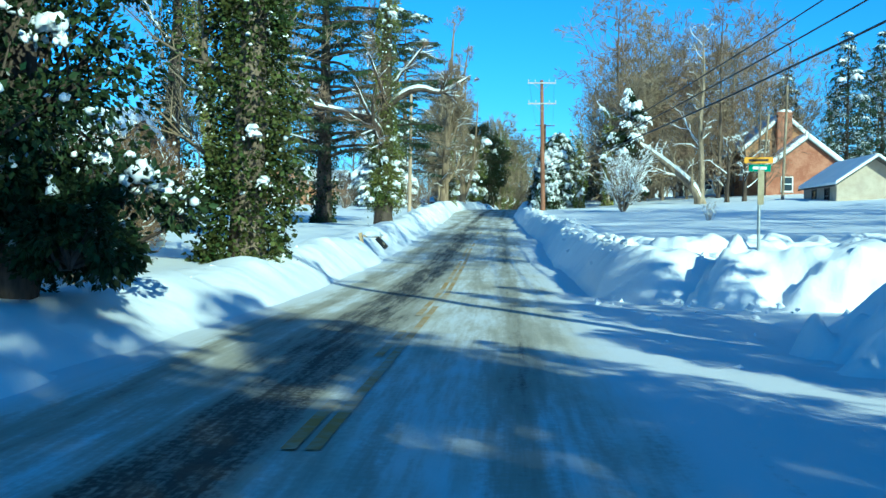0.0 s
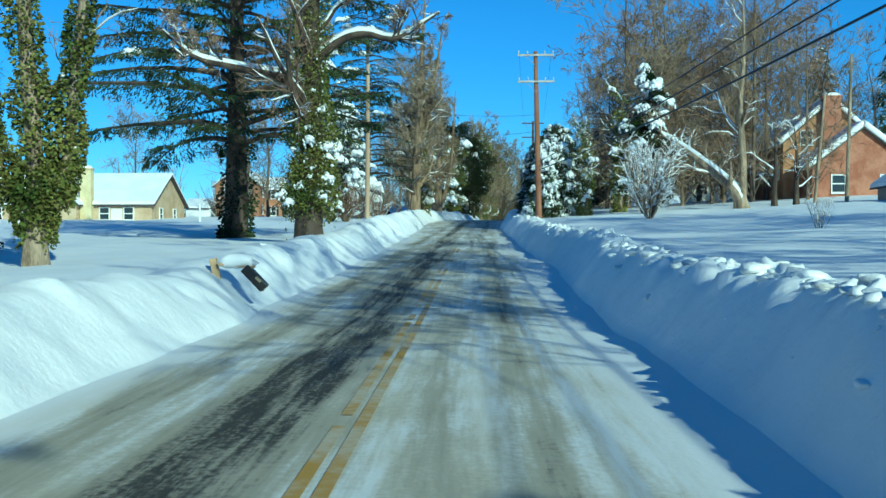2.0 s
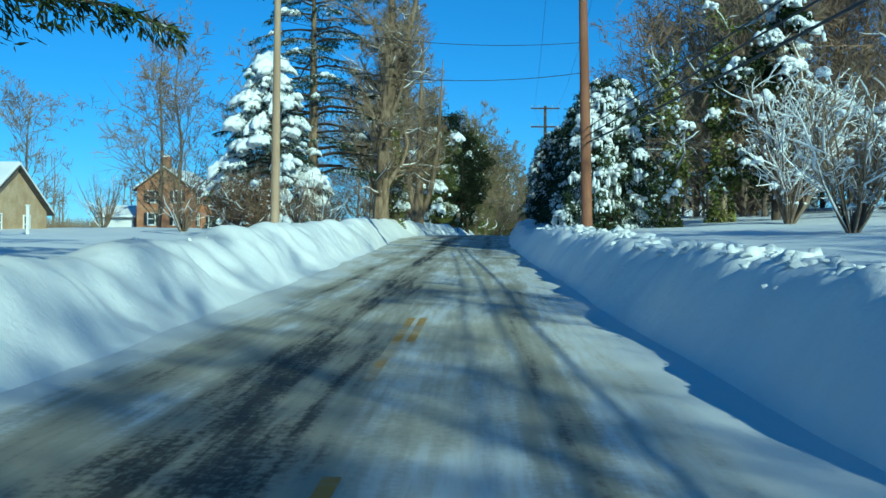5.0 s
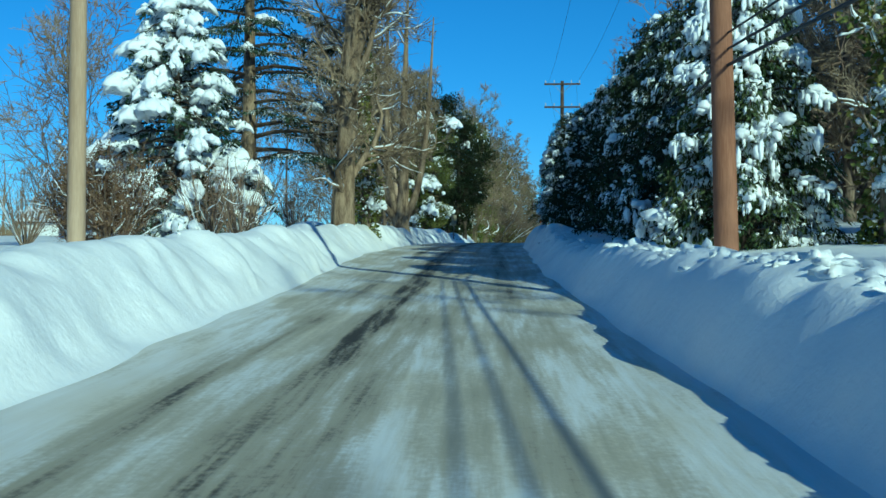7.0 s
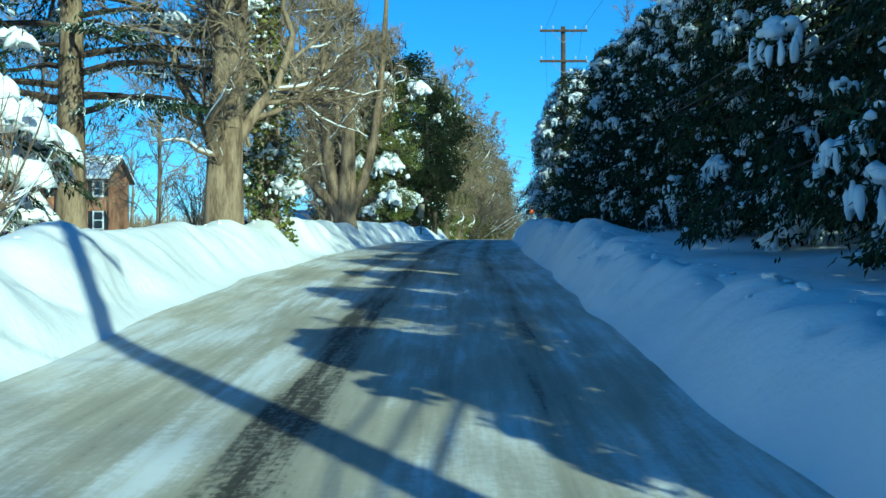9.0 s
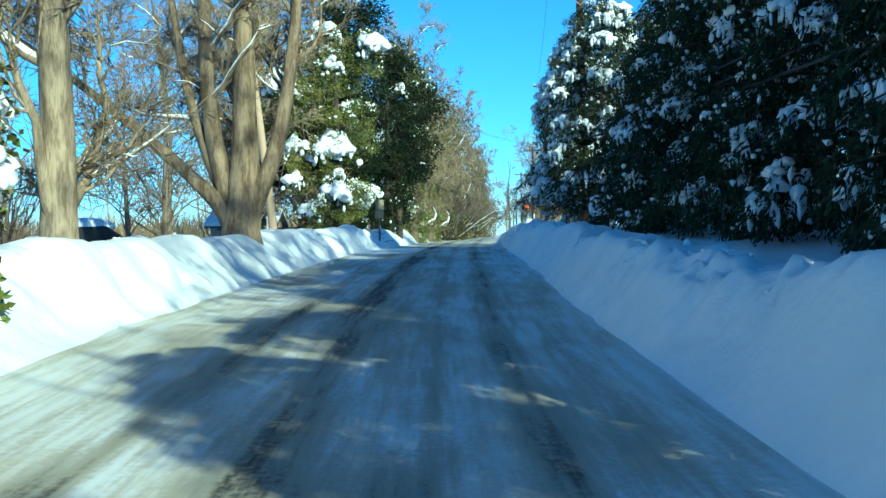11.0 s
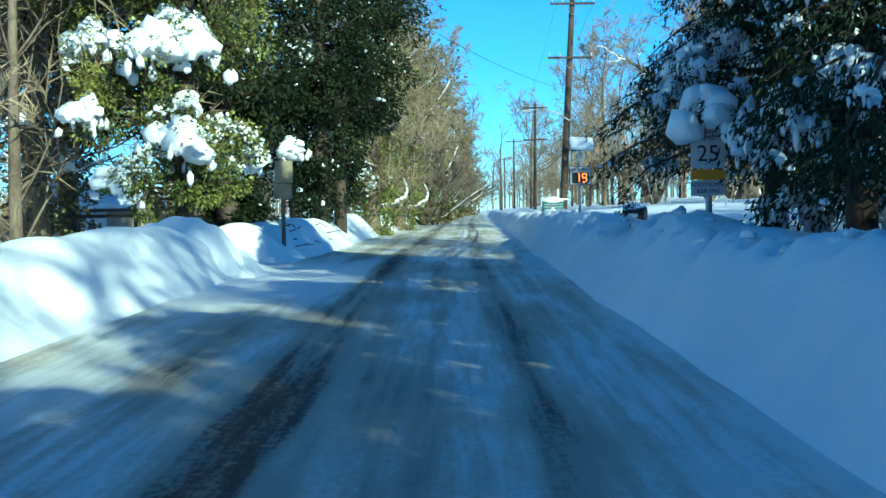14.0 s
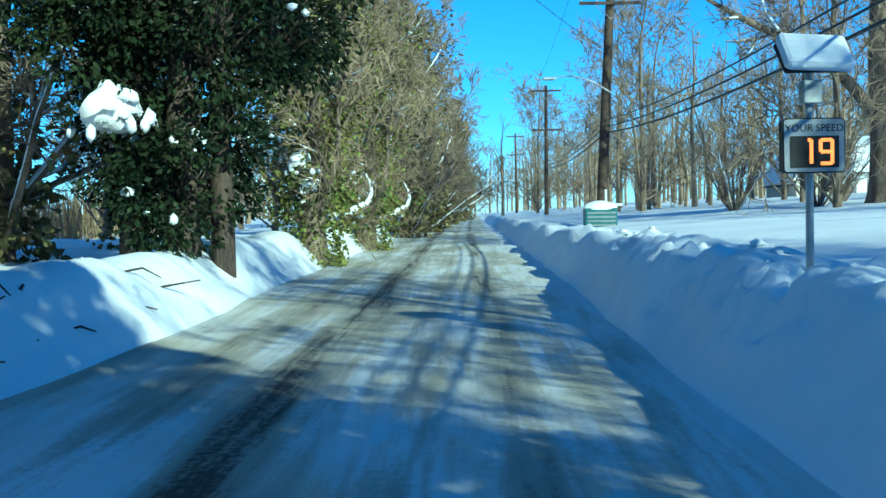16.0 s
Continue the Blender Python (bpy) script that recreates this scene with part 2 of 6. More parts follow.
SIGN_YELLOW = surface("yellow_sign_sheet", (0.75, 0.36, 0.02), (0.8, 0.42, 0.04), 4.0, 0.4, 30.0, 0)
SIGN_WHITE = surface("white_sign_sheet", (0.68, 0.69, 0.68), (0.76, 0.77, 0.76), 4.0, 0.4, 30.0, 0)
SIGN_BACK = surface("bare_aluminium_sheet", (0.26, 0.22, 0.14), (0.36, 0.31, 0.2), 4.0, 0.5, 30.0, 0, metal=0.3)
# white sheet greyed: the shade on the radar sign is in its colour
SIGN_SHADED = surface("shaded_white_sheet", (0.36, 0.37, 0.38), (0.46, 0.47, 0.48), 4.0, 0.4, 30.0, 0)
BLACK = surface("black_plastic", (0.012, 0.012, 0.013), (0.025, 0.025, 0.027), 4.0, 0.45, 30.0, 0)
CAR_PAINT = surface("dark_car_paint", (0.02, 0.022, 0.026), (0.03, 0.032, 0.036), 4.0, 0.25, 30.0, 0)
PLASTIC_GREEN = surface("teal_plastic", (0.03, 0.10, 0.11), (0.05, 0.14, 0.15), 4.0, 0.4, 30.0, 0)


def glass_material():
    m, nt, b = nodes_of("window_glass")
    n = noise_node(nt, 0.8)
    nt.links.new(mix(nt, n, (0.02, 0.025, 0.03), (0.05, 0.055, 0.06)), b.inputs["Base Color"])
    b.inputs["Roughness"].default_value = 0.06
    return m


def glow_material(name, colour, power):
    m, nt, b = nodes_of(name)
    b.inputs["Base Color"].default_value = (*colour, 1)
    b.inputs["Emission Color"].default_value = (*colour, 1)
    b.inputs["Emission Strength"].default_value = power
    return m


GLASS = glass_material()
LED = glow_material("orange_led", (1.0, 0.22, 0.03), 1.3)


# ---- mesh tools ----
def mesh_of(name, verts, tris=None, quads=None, smooth=False):
    """A mesh from arrays of places and of corner numbers."""
    verts = np.asarray(verts, np.float32).reshape(-1, 3)
    tris = np.zeros((0, 3), np.int32) if tris is None else np.asarray(tris, np.int32).reshape(-1, 3)
    quads = np.zeros((0, 4), np.int32) if quads is None else np.asarray(quads, np.int32).reshape(-1, 4)
    me = bpy.data.meshes.new(name)
    nt_, nq = len(tris), len(quads)
    me.vertices.add(len(verts))
    me.vertices.foreach_set("co", verts.ravel())
    me.loops.add(nt_ * 3 + nq * 4)
    me.loops.foreach_set("vertex_index", np.concatenate([tris.ravel(), quads.ravel()]))
    me.polygons.add(nt_ + nq)
    starts = np.concatenate([np.arange(nt_) * 3, nt_ * 3 + np.arange(nq) * 4])
    me.polygons.foreach_set("loop_start", starts.astype(np.int32))
    me.polygons.foreach_set("use_smooth", np.full(nt_ + nq, smooth))
    me.update(calc_edges=True)
    return me


def joined(pieces):
    """Several (verts, tris, quads) as one."""
    vs, ts, qs, n = [], [], [], 0
    for v, t, q in pieces:
        v = np.asarray(v).reshape(-1, 3)
        if t is not None and len(t):
            ts.append(np.asarray(t) + n)
        if q is not None and len(q):
            qs.append(np.asarray(q) + n)
        vs.append(v)
        n += len(v)
    return np.concatenate(vs) if vs else np.zeros((0, 3)), np.concatenate(ts) if ts else None, np.concatenate(qs) if qs else None


def unit(a):
    return a / np.maximum(np.linalg.norm(a, axis=-1, keepdims=True), 1e-9)


def tubes(P, R, sides):
    """Tubes along N polylines of K points: P is (N, K, 3), R is (N, K)."""
    N, K = R.shape
    if N == 0:
        return np.zeros((0, 3)), None, None
    T = np.empty_like(P)
    T[:, 1:-1] = P[:, 2:] - P[:, :-2]
    T[:, 0], T[:, -1] = P[:, 1] - P[:, 0], P[:, -1] - P[:, -2]
    T = unit(T)
    ref = np.where(np.abs(T[:, :1, 2:3]) > 0.8, np.array([1.0, 0, 0]), np.array([0, 0, 1.0]))
    A = unit(np.cross(T, np.broadcast_to(ref, T.shape)))
    B = np.cross(T, A)
    ang = np.arange(sides) * 2 * np.pi / sides
    V = P[:, :, None] + R[:, :, None, None] * (A[:, :, None] * np.cos(ang)[:, None] + B[:, :, None] * np.sin(ang)[:, None])
    n = np.arange(N)[:, None, None] * K * sides
    k = np.arange(K - 1)[None, :, None] * sides
    s = np.arange(sides)[None, None, :]
    s2 = (s + 1) % sides
    Q = np.stack([n + k + s, n + k + s2, n + k + sides + s2, n + k + sides + s], -1).reshape(-1, 4)
    return V.reshape(-1, 3), None, Q


def spikes(P, R):
    """Thin three-sided points from the first to the last place of each row of P: the finest twigs."""
    n = len(P)
    if n == 0:
        return np.zeros((0, 3)), None, None
    a, b = P[:, 0], P[:, -1]
    T = unit(b - a)
    A = unit(np.cross(T, np.array([0.31, 0.17, 0.94])))
    B = np.cross(T, A)
    r = R[:, :1]
    V = np.stack([a + r * A, a + r * (-0.5 * A + 0.87 * B), a + r * (-0.5 * A - 0.87 * B), b], 1)
    i = np.arange(n)[:, None] * 4
    return V.reshape(-1, 3), np.concatenate([i + np.array([[0, 1, 3]]), i + np.array([[1, 2, 3]]), i + np.array([[2, 0, 3]])]), None


def bole(P, R, seed):
    """A trunk with roots, flutes and knobs along one polyline."""
    K, sides = 40, 20
    t, tt = np.linspace(0, 1, P.shape[1]), np.linspace(0, 1, K) ** 1.25
    q = np.stack([np.interp(tt, t, P[0, :, i]) for i in range(3)], 1)[None]
    q[:, 1:-1] = 0.25 * q[:, :-2] + 0.5 * q[:, 1:-1] + 0.25 * q[:, 2:]
    r = np.interp(tt, t, R[0])[None]
    V, _, Q = tubes(q, r, sides)
    V = V.reshape(K, sides, 3)
    a = np.arange(sides) * 2 * np.pi / sides
    h = q[0, :, 2:3]
    k = 0.13 * vnoise(np.cos(a)[None] * 1.6 + 0 * h, np.sin(a)[None] * 1.6 + 0 * h, h * 0.45 + seed) + 0.07 * vnoise(np.cos(a)[None] * 4 + 0 * h, np.sin(a)[None] * 4 + 0 * h, h * 1.6 + seed)
    k = k + 0.22 * np.exp(-np.maximum(h, 0) / 0.4) * np.sin(a * 5 + seed)[None]
    V = q[0][:, None] + (V - q[0][:, None]) * (1 + k)[:, :, None]
    return V.reshape(-1, 3), None, Q


def leaves(rng, C, size, droop=0.0, aspect=0.6, along=None):
    """Folded four-cornered leaves at C; along: the way each points."""
    n = len(C)
    d = rng.normal(size=(n, 3)) if along is None else along + 0.45 * rng.normal(size=(n, 3))
    d[:, 2] -= droop
    d = unit(d)
    side = unit(np.cross(d, rng.normal(size=(n, 3)) + np.array([0, 0, 1.2])))
    nrm = np.cross(side, d)
    L = (size * rng.uniform(0.6, 1.35, n))[:, None]
    W = L * aspect * 0.5
    mid = C + d * L * 0.45 + nrm * L * 0.10
    V = np.stack([C, mid + side * W - nrm * L * 0.16, C + d * L, mid - side * W - nrm * L * 0.16], 1)
    i = np.arange(n)[:, None] * 4
    T = np.concatenate([i + np.array([[0, 1, 2]]), i + np.array([[0, 2, 3]])])
    return V.reshape(-1, 3), T, None


def ico(level):
    bm = bmesh.new()
    bmesh.ops.create_icosphere(bm, subdivisions=level, radius=1)
    V = np.array([v.co[:] for v in bm.verts])
    T = np.array([[v.index for v in f.verts] for f in bm.faces])
    bm.free()
    return V, T


ICO1, ICO2, ICO3 = ico(1), ico(2), ico(3)


def blobs(rng, C, S, yaw=None, sag=0.0, base=None, rough=0.28, under=0.45):
    """Lumps of snow at C, of half sizes S; sag: how far their far ends hang; under: the depth of their undersides."""
    V0, T0 = base or ICO2
    n = len(C)
    if n == 0:
        return np.zeros((0, 3)), None, None
    a, b2 = rng.normal(size=(n, 3)) * 2.2, rng.normal(size=(n, 3)) * 4.5
    ph = rng.uniform(0, 6.28, (n, 2))
    c2 = rng.normal(size=(n, 3)) * 8.0
    r = 1 + rough * np.sin(a @ V0.T + ph[:, :1]) + 0.7 * rough * np.sin(b2 @ V0.T + ph[:, 1:]) + 0.5 * rough * np.sin(c2 @ V0.T + ph[:, :1] * 2)
    V = V0[None] * r[:, :, None]
    V[:, :, 2] = np.where(V[:, :, 2] < 0, V[:, :, 2] * under, V[:, :, 2])
    V = V * np.asarray(S)[:, None, :]
    if sag:
        V[:, :, 2] -= sag * (V[:, :, 0] ** 2 + V[:, :, 1] ** 2) / np.maximum(np.asarray(S)[:, None, 0], 0.05)
    if yaw is None:
        yaw = rng.uniform(0, 6.28, n)
    c, s = np.cos(yaw)[:, None], np.sin(yaw)[:, None]
    X = V[:, :, 0] * c - V[:, :, 1] * s
    Y = V[:, :, 0] * s + V[:, :, 1] * c
    V = np.stack([X, Y, V[:, :, 2]], -1) + np.asarray(C)[:, None, :]
    T = (T0[None] + np.arange(n)[:, None, None] * len(V0)).reshape(-1, 3)
    return V.reshape(-1, 3), T, None


def hash3(i, j, k):
    h = (i * 374761393 + j * 668265263 + k * 1274126177) & 0x7fffffff
    h = ((h ^ (h >> 13)) * 1103515245 + 12345) & 0x7fffffff
    return ((h ^ (h >> 16)) & 0xffff) / 65535.0 * 2 - 1


def vnoise(x, y, z=0.0):
    """Smooth noise from -1 to 1 over arrays."""
    x, y, z = np.broadcast_arrays(np.asarray(x, float), np.asarray(y, float), np.asarray(z, float))
    i, j, k = np.floor(x).astype(np.int64), np.floor(y).astype(np.int64), np.floor(z).astype(np.int64)
    f, g, h = x - i, y - j, z - k
    f, g, h = f * f * (3 - 2 * f), g * g * (3 - 2 * g), h * h * (3 - 2 * h)
    out = 0
    for a in (0, 1):
        for b in (0, 1):
            for c in (0, 1):
                w = (f if a else 1 - f) * (g if b else 1 - g) * (h if c else 1 - h)
                out = out + w * hash3(i + a, j + b, k + c)
    return out


def part(name, bm_or_mesh, material, parent=None, label=""):
    """Links a bmesh, a mesh or (verts, tris, quads) as one mesh object under a thing or a part."""
    if isinstance(bm_or_mesh, bmesh.types.BMesh):
        me = bpy.data.meshes.new(name)
        bm_or_mesh.to_mesh(me)
        bm_or_mesh.free()
    elif isinstance(bm_or_mesh, tuple):
        me = mesh_of(name, *bm_or_mesh)
    else:
        me = bm_or_mesh
    if material is not None and not me.materials:
        me.materials.append(material)
    ob = new(name, me)
    if parent is not None:
        ob.parent = parent
    if label:
        ob["label"] = label
    if name in ("crown", "foliage", "branching", "ivy", "snow", "stem"):
        ob["kind"] = "stuff"
    return ob


def smooth(me):
    me.polygons.foreach_set("use_smooth", np.full(len(me.polygons), True))
    return me


def box(bm, sx, sy, sz, m=Matrix(), bevel=0.0):
    g = bmesh.ops.create_cube(bm, size=1.0, matrix=m @ Matrix.Diagonal((sx, sy, sz, 1)))
    if bevel:
        es = list({e for v in g["verts"] for e in v.link_edges})
        bmesh.ops.bevel(bm, geom=es, offset=bevel, segments=2, affect='EDGES', profile=0.5)
    return bm


def rod(bm, r1, r2, length, m=Matrix(), sides=12):
    bmesh.ops.create_cone(bm, cap_ends=True, segments=sides, radius1=r1, radius2=r2, depth=length, matrix=m @ Matrix.Translation((0, 0, length / 2)))
    return bm


def thing(name, m, label, category, group="", kind=""):
    ob = new(name)
    ob.matrix_world = m
    return tagged(ob, label, category, group, kind)


# ---- lie of the land ----
def road_z(y):
    return np.interp(y, (-60, 0, 24, 35, 40, 52, 65, 74, 84, 89, 112, 121, 131, 140, 154, 187, 264, 385, 600), (0, 0, 0.02, 0.14, 0.23, 0.66, 1.03, 1.38, 1.72, 1.9, 2.78, 3.02, 3.23, 3.42, 3.65, 3.85, 4.07, 4.6, 5.0))


def line_x(y):
    return np.interp(y, (-60, 0, 23, 44, 66, 89, 121, 137, 157, 170, 220, 275, 385, 700), (0.2, -1.3, -1.8, -2.5, -3.0, -3.4, -3.74, -3.5, -2.97, -2.45, -0.35, 2.4, 8.8, 28))


def left_x(y):
    return line_x(y) + np.interp(y, (0, 23, 42, 52, 72, 88, 101, 110, 123, 136, 144, 153, 163, 168, 220, 400), (-2.75, -2.75, -2.72, -2.75, -2.95, -3.2, -3.6, -3.8, -3.65, -3.7, -3.6, -3.5, -3.1, -3.0, -2.9, -2.9))


def right_x(y):
    return line_x(y) + np.interp(y, (-60, 13, 18, 23, 34, 44, 51, 73, 89, 98, 107, 119, 130, 136, 154, 165, 220, 400), (6.2, 6.2, 4.9, 3.15, 3.05, 3.15, 3.2, 2.6, 2.2, 1.95, 2.05, 2.25, 2.3, 2.4, 2.3, 2.4, 2.8, 2.9))


def sstep(a, b, x):
    t = np.clip((x - a) / (b - a), 0, 1)
    return t * t * (3 - 2 * t)


def street_gap(x, y):
    """1 in the mouth of the side street on the right, near the start."""
    mid = 18.6 - 0.05 * (x - 2)
    return (1 - sstep(2.2, 3.6, np.abs(y - mid))) * sstep(0.5, 1.6, x)


def drive_gap(x, y):
    """1 in the mouth of the drive on the left."""
    return (1 - sstep(1.1, 2.0, np.abs(y - 159.0))) * sstep(0.0, -1.0, x + 4.5)


def ground_z(x, y):
    x, y = np.asarray(x, float), np.asarray(y, float)
    dl, dr = left_x(y) - x, x - right_x(y)
    far = sstep(260, 420, np.abs(x) + np.abs(y - 90))
    h = 0.5 * sstep(0.1, 1.3, dl) - 0.15 * sstep(5, 30, dl) + 0.78 * sstep(0.1, 1.3, dr) + 0.06 * np.clip(dr - 1.5, 0, 24)
    h = h * (1 - 0.93 * street_gap(x, y)) * (1 - 0.8 * drive_gap(x, y))
    side = np.maximum(sstep(0.6, 2.5, dl), sstep(0.6, 2.5, dr))
    h = h + side * (0.10 * vnoise(x * 0.22, y * 0.16) + 0.04 * vnoise(x * 0.7 + 9, y * 0.5))
    h = h - 0.1 * (1 - np.maximum(sstep(-0.2, 0.2, dl), sstep(-0.2, 0.2, dr)))
    return road_z(y) + h * (1 - far) + far * 0.4


def z_at(x, y):
    return float(ground_z(x, y))


# ---- ground, road, banks ----
def grid(X, Y, Z):
    n, m = X.shape
    i = np.arange(n - 1)[:, None] * m + np.arange(m - 1)[None]
    return np.stack([X, Y, Z], -1).reshape(-1, 3), None, np.stack([i, i + 1, i + m + 1, i + m], -1).reshape(-1, 4)


def build_ground():
    ys = np.concatenate([[-3000, -900, -300, -120, -60, -30, -15], np.arange(-8, 200, 0.45), np.arange(200, 320, 3), [330, 360, 400, 460, 550, 700, 1000, 1600, 4000]])
    us = np.concatenate([[-3500, -1200, -500, -250, -140, -90], np.arange(-65, -14, 2.2), np.arange(-13, 9, 0.5), np.arange(9.5, 40, 1.6), [46, 60, 90, 140, 250, 500, 1200, 3500]])
    Y, U = np.meshgrid(ys, us, indexing="ij")
    X = U + line_x(np.clip(Y, -40, 320))
    me = mesh_of("ground", *grid(X, Y, ground_z(X, Y)), smooth=True)
    tagged(part("ground", me, SNOW), "deep smooth snow lying over lawns and fields", "snow ground", kind="structure")


def build_road():
    ys = np.concatenate([np.arange(-50, 190, 0.5), np.arange(190, 420, 2.0)])
    fs = np.linspace(-0.06, 1.06, 26)
    Y, F = np.meshgrid(ys, fs, indexing="ij")
    X = left_x(Y) * (1 - F) + right_x(Y) * F
    crown = 0.03 * (1 - (2 * F - 1) ** 2)
    edge = 0.05 * (sstep(0.12, 0.0, F) + sstep(0.9, 1.0, F)) * (0.6 + 0.4 * vnoise(X * 1.2, Y * 0.5))
    Z = road_z(Y) + crown + edge + 0.008 * vnoise(X * 2.5, Y * 0.25)
    me = mesh_of("road", *grid(X, Y, Z), smooth=True)
    lay = me.uv_layers.new(name="lane")
    li = np.empty(len(me.loops), np.int32)
    me.loops.foreach_get("vertex_index", li)
    uvs = np.stack([(X - line_x(Y)).ravel()[li], Y.ravel()[li]], -1).astype(np.float32)
    lay.data.foreach_set("uv", uvs.ravel())
    tagged(part("road", me, ROAD), "ploughed road with packed snow and bare wet asphalt tracks", "road", kind="structure")
    for off in (-0.08, 0.08):
        ys2 = np.arange(3, 66, 0.5)
        c = line_x(ys2) + off
        w = 0.05
        zz = road_z(ys2) + 0.03 + 0.008
        X2 = np.stack([c - w, c + w], 1)
        V, _, Q = grid(X2, np.stack([ys2, ys2], 1), np.stack([zz, zz], 1))
        me = mesh_of("centre_line", V, None, Q[vnoise(ys2[:-1] * 0.4, off * 9.0) + 0.5 * vnoise(ys2[:-1] * 1.7, off * 5.0) < 0.05 + 0.4 * (ys2[:-1] > 16) - 0.45 * (ys2[:-1] > 50)])
        tagged(part("centre_line", me, YELLOW), "worn yellow centre line half hidden under snow", "road marking", kind="structure")


def bank_surface(s, Y, U):
    """Where the bank on side s (-1 left, 1 right) lies, U metres out from its foot at Y along the road."""
    foot = left_x(Y) if s < 0 else right_x(Y)
    wob = 0.18 * vnoise(Y * 0.3, 3.3 * s) + 0.07 * vnoise(Y * 1.0, 7.7 * s)
    X = foot + s * (U + wob * sstep(-0.2, 0.3, U))
    if s < 0:
        top = np.interp(Y, (-12, 10, 20, 30, 60, 75, 105, 140, 160, 200, 330), (0.42, 0.45, 0.7, 0.85, 0.9, 1.12, 1.08, 1.0, 0.9, 0.95, 1.0))
        yard = 0.47
        rise = sstep(-0.05, 1.25, U) ** 0.8
        back = sstep(1.35, 2.9, U)
    else:
        top = np.interp(Y, (-12, 20, 30, 60, 90, 96, 104, 112, 140, 165, 190, 330), (0.9, 1.05, 1.03, 1.0, 0.95, 0.74, 0.7, 0.95, 1.05, 0.98, 0.8, 0.7))
        yard = 0.80
        rise = sstep(-0.06, 0.85, U) ** 0.7
        back = sstep(1.15, 2.4, U)
    top = top + 0.07 * vnoise(Y * 0.5, 1.7 * s) + 0.05 * vnoise(Y * 1.5, 4.1 * s)
    h = rise * top * (1 - back) + back * np.minimum(yard, top)
    face = sstep(0.0, 0.35, U) * (1 - 0.6 * back)
    A = U + h
    lobe = vnoise(Y * 0.55, A * 0.45, 5.0 * s) + 0.55 * vnoise(Y * 1.25 + A * 0.2, A * 0.8, 9.0 * s) + 0.2 * vnoise(Y * 2.9, A * 1.6, 13.0 * s)
    amp = (0.19 if s < 0 else 0.07) * (0.45 + 0.55 * sstep(-0.5, 0.4, vnoise(Y * 0.11, 2.0 * s)))
    crest = sstep(0.45, 0.8, U) * (1 - sstep(1.1, 1.8, U))
    ragged = vnoise(Y * 2.9, U * 3.0, 21.0) + 0.6 * vnoise(Y * 1.7, 3.0, 27.0) + 0.5 * vnoise(Y * 4.5, U * 4.0, 33.0)
    if s > 0:
        crust = sstep(-0.05, 0.15, vnoise(Y * 0.4, A * 1.1, 41.0)) * sstep(96, 112, Y) * face
        h = h - crust * 0.05 + crust * 0.11 * (vnoise(Y * 3.1, A * 3.4, 43.0) + 0.7 * vnoise(Y * 5.6, A * 5.6, 47.0))
    h = h + face * 0.6 * amp * lobe + crest * (0.075 if s > 0 else 0.03) * ragged
    X = X - s * face * 0.8 * amp * lobe
    gap = street_gap(X + 1.0, Y) if s > 0 else drive_gap(X - 1.0, Y)
    h = h * (1 - 0.95 * gap)
    Z = road_z(Y) + h - 0.06 * (1 - sstep(-0.35, 0.0, U)) - 0.16 * sstep(2.2, 3.0, U)
    return X, Z, gap


def build_bank(side):
    """The ploughed bank along one edge of the road."""
    ys = np.concatenate([np.arange(-12, 172, 0.1 if side == "right" else 0.13), np.arange(172, 330, 0.8)])
    us = np.array([-0.35, -0.12, 0.0, 0.1, 0.2, 0.3, 0.4, 0.5, 0.6, 0.7, 0.8, 0.9, 1.0, 1.12, 1.25, 1.4, 1.6, 1.85, 2.15, 2.5, 3.0])
    Y, U = np.meshgrid(ys, us, indexing="ij")
    s = -1 if side == "left" else 1
    X, Z, _ = bank_surface(s, Y, U)
    V, _, Q = grid(X, Y, Z)
    if s < 0:
        Q = Q[:, ::-1]
    me = mesh_of("snow_bank", V, None, Q, smooth=True)
    tagged(part("snow_bank", me, SNOW), "tall ploughed snow bank with soft folds beside the road" if s < 0 else "tall ploughed snow bank with a crumbly crest beside the road", "snow bank", kind="structure")


def build_lumps(name, label, y0, y1, n, side, us, size, rng):
    """Loose clods on the crest of a bank."""
    y = rng.uniform(y0, y1, n)
    u = np.clip(rng.normal(us, 0.11, n) + 0.3 * (rng.random(n) < 0.1) * rng.normal(0, 1, n), 0.35, 2.0)
    x, z, gap = bank_surface(side, y, u)
    k = gap < 0.2
    x, y, z = x[k], y[k], z[k]
    s = size * rng.uniform(0.3, 1.3, (len(x), 1)) ** 2.0 * np.array([[1.4, 1.2, 0.8]]) * rng.uniform(0.7, 1.3, (len(x), 3))
    ob = part(name, mesh_of(name, *blobs(rng, np.stack([x, y, z - 0.01], 1), s, base=ICO2, rough=0.42), smooth=True), SNOW)
    tagged(ob, label, "snow clods", kind="stuff")


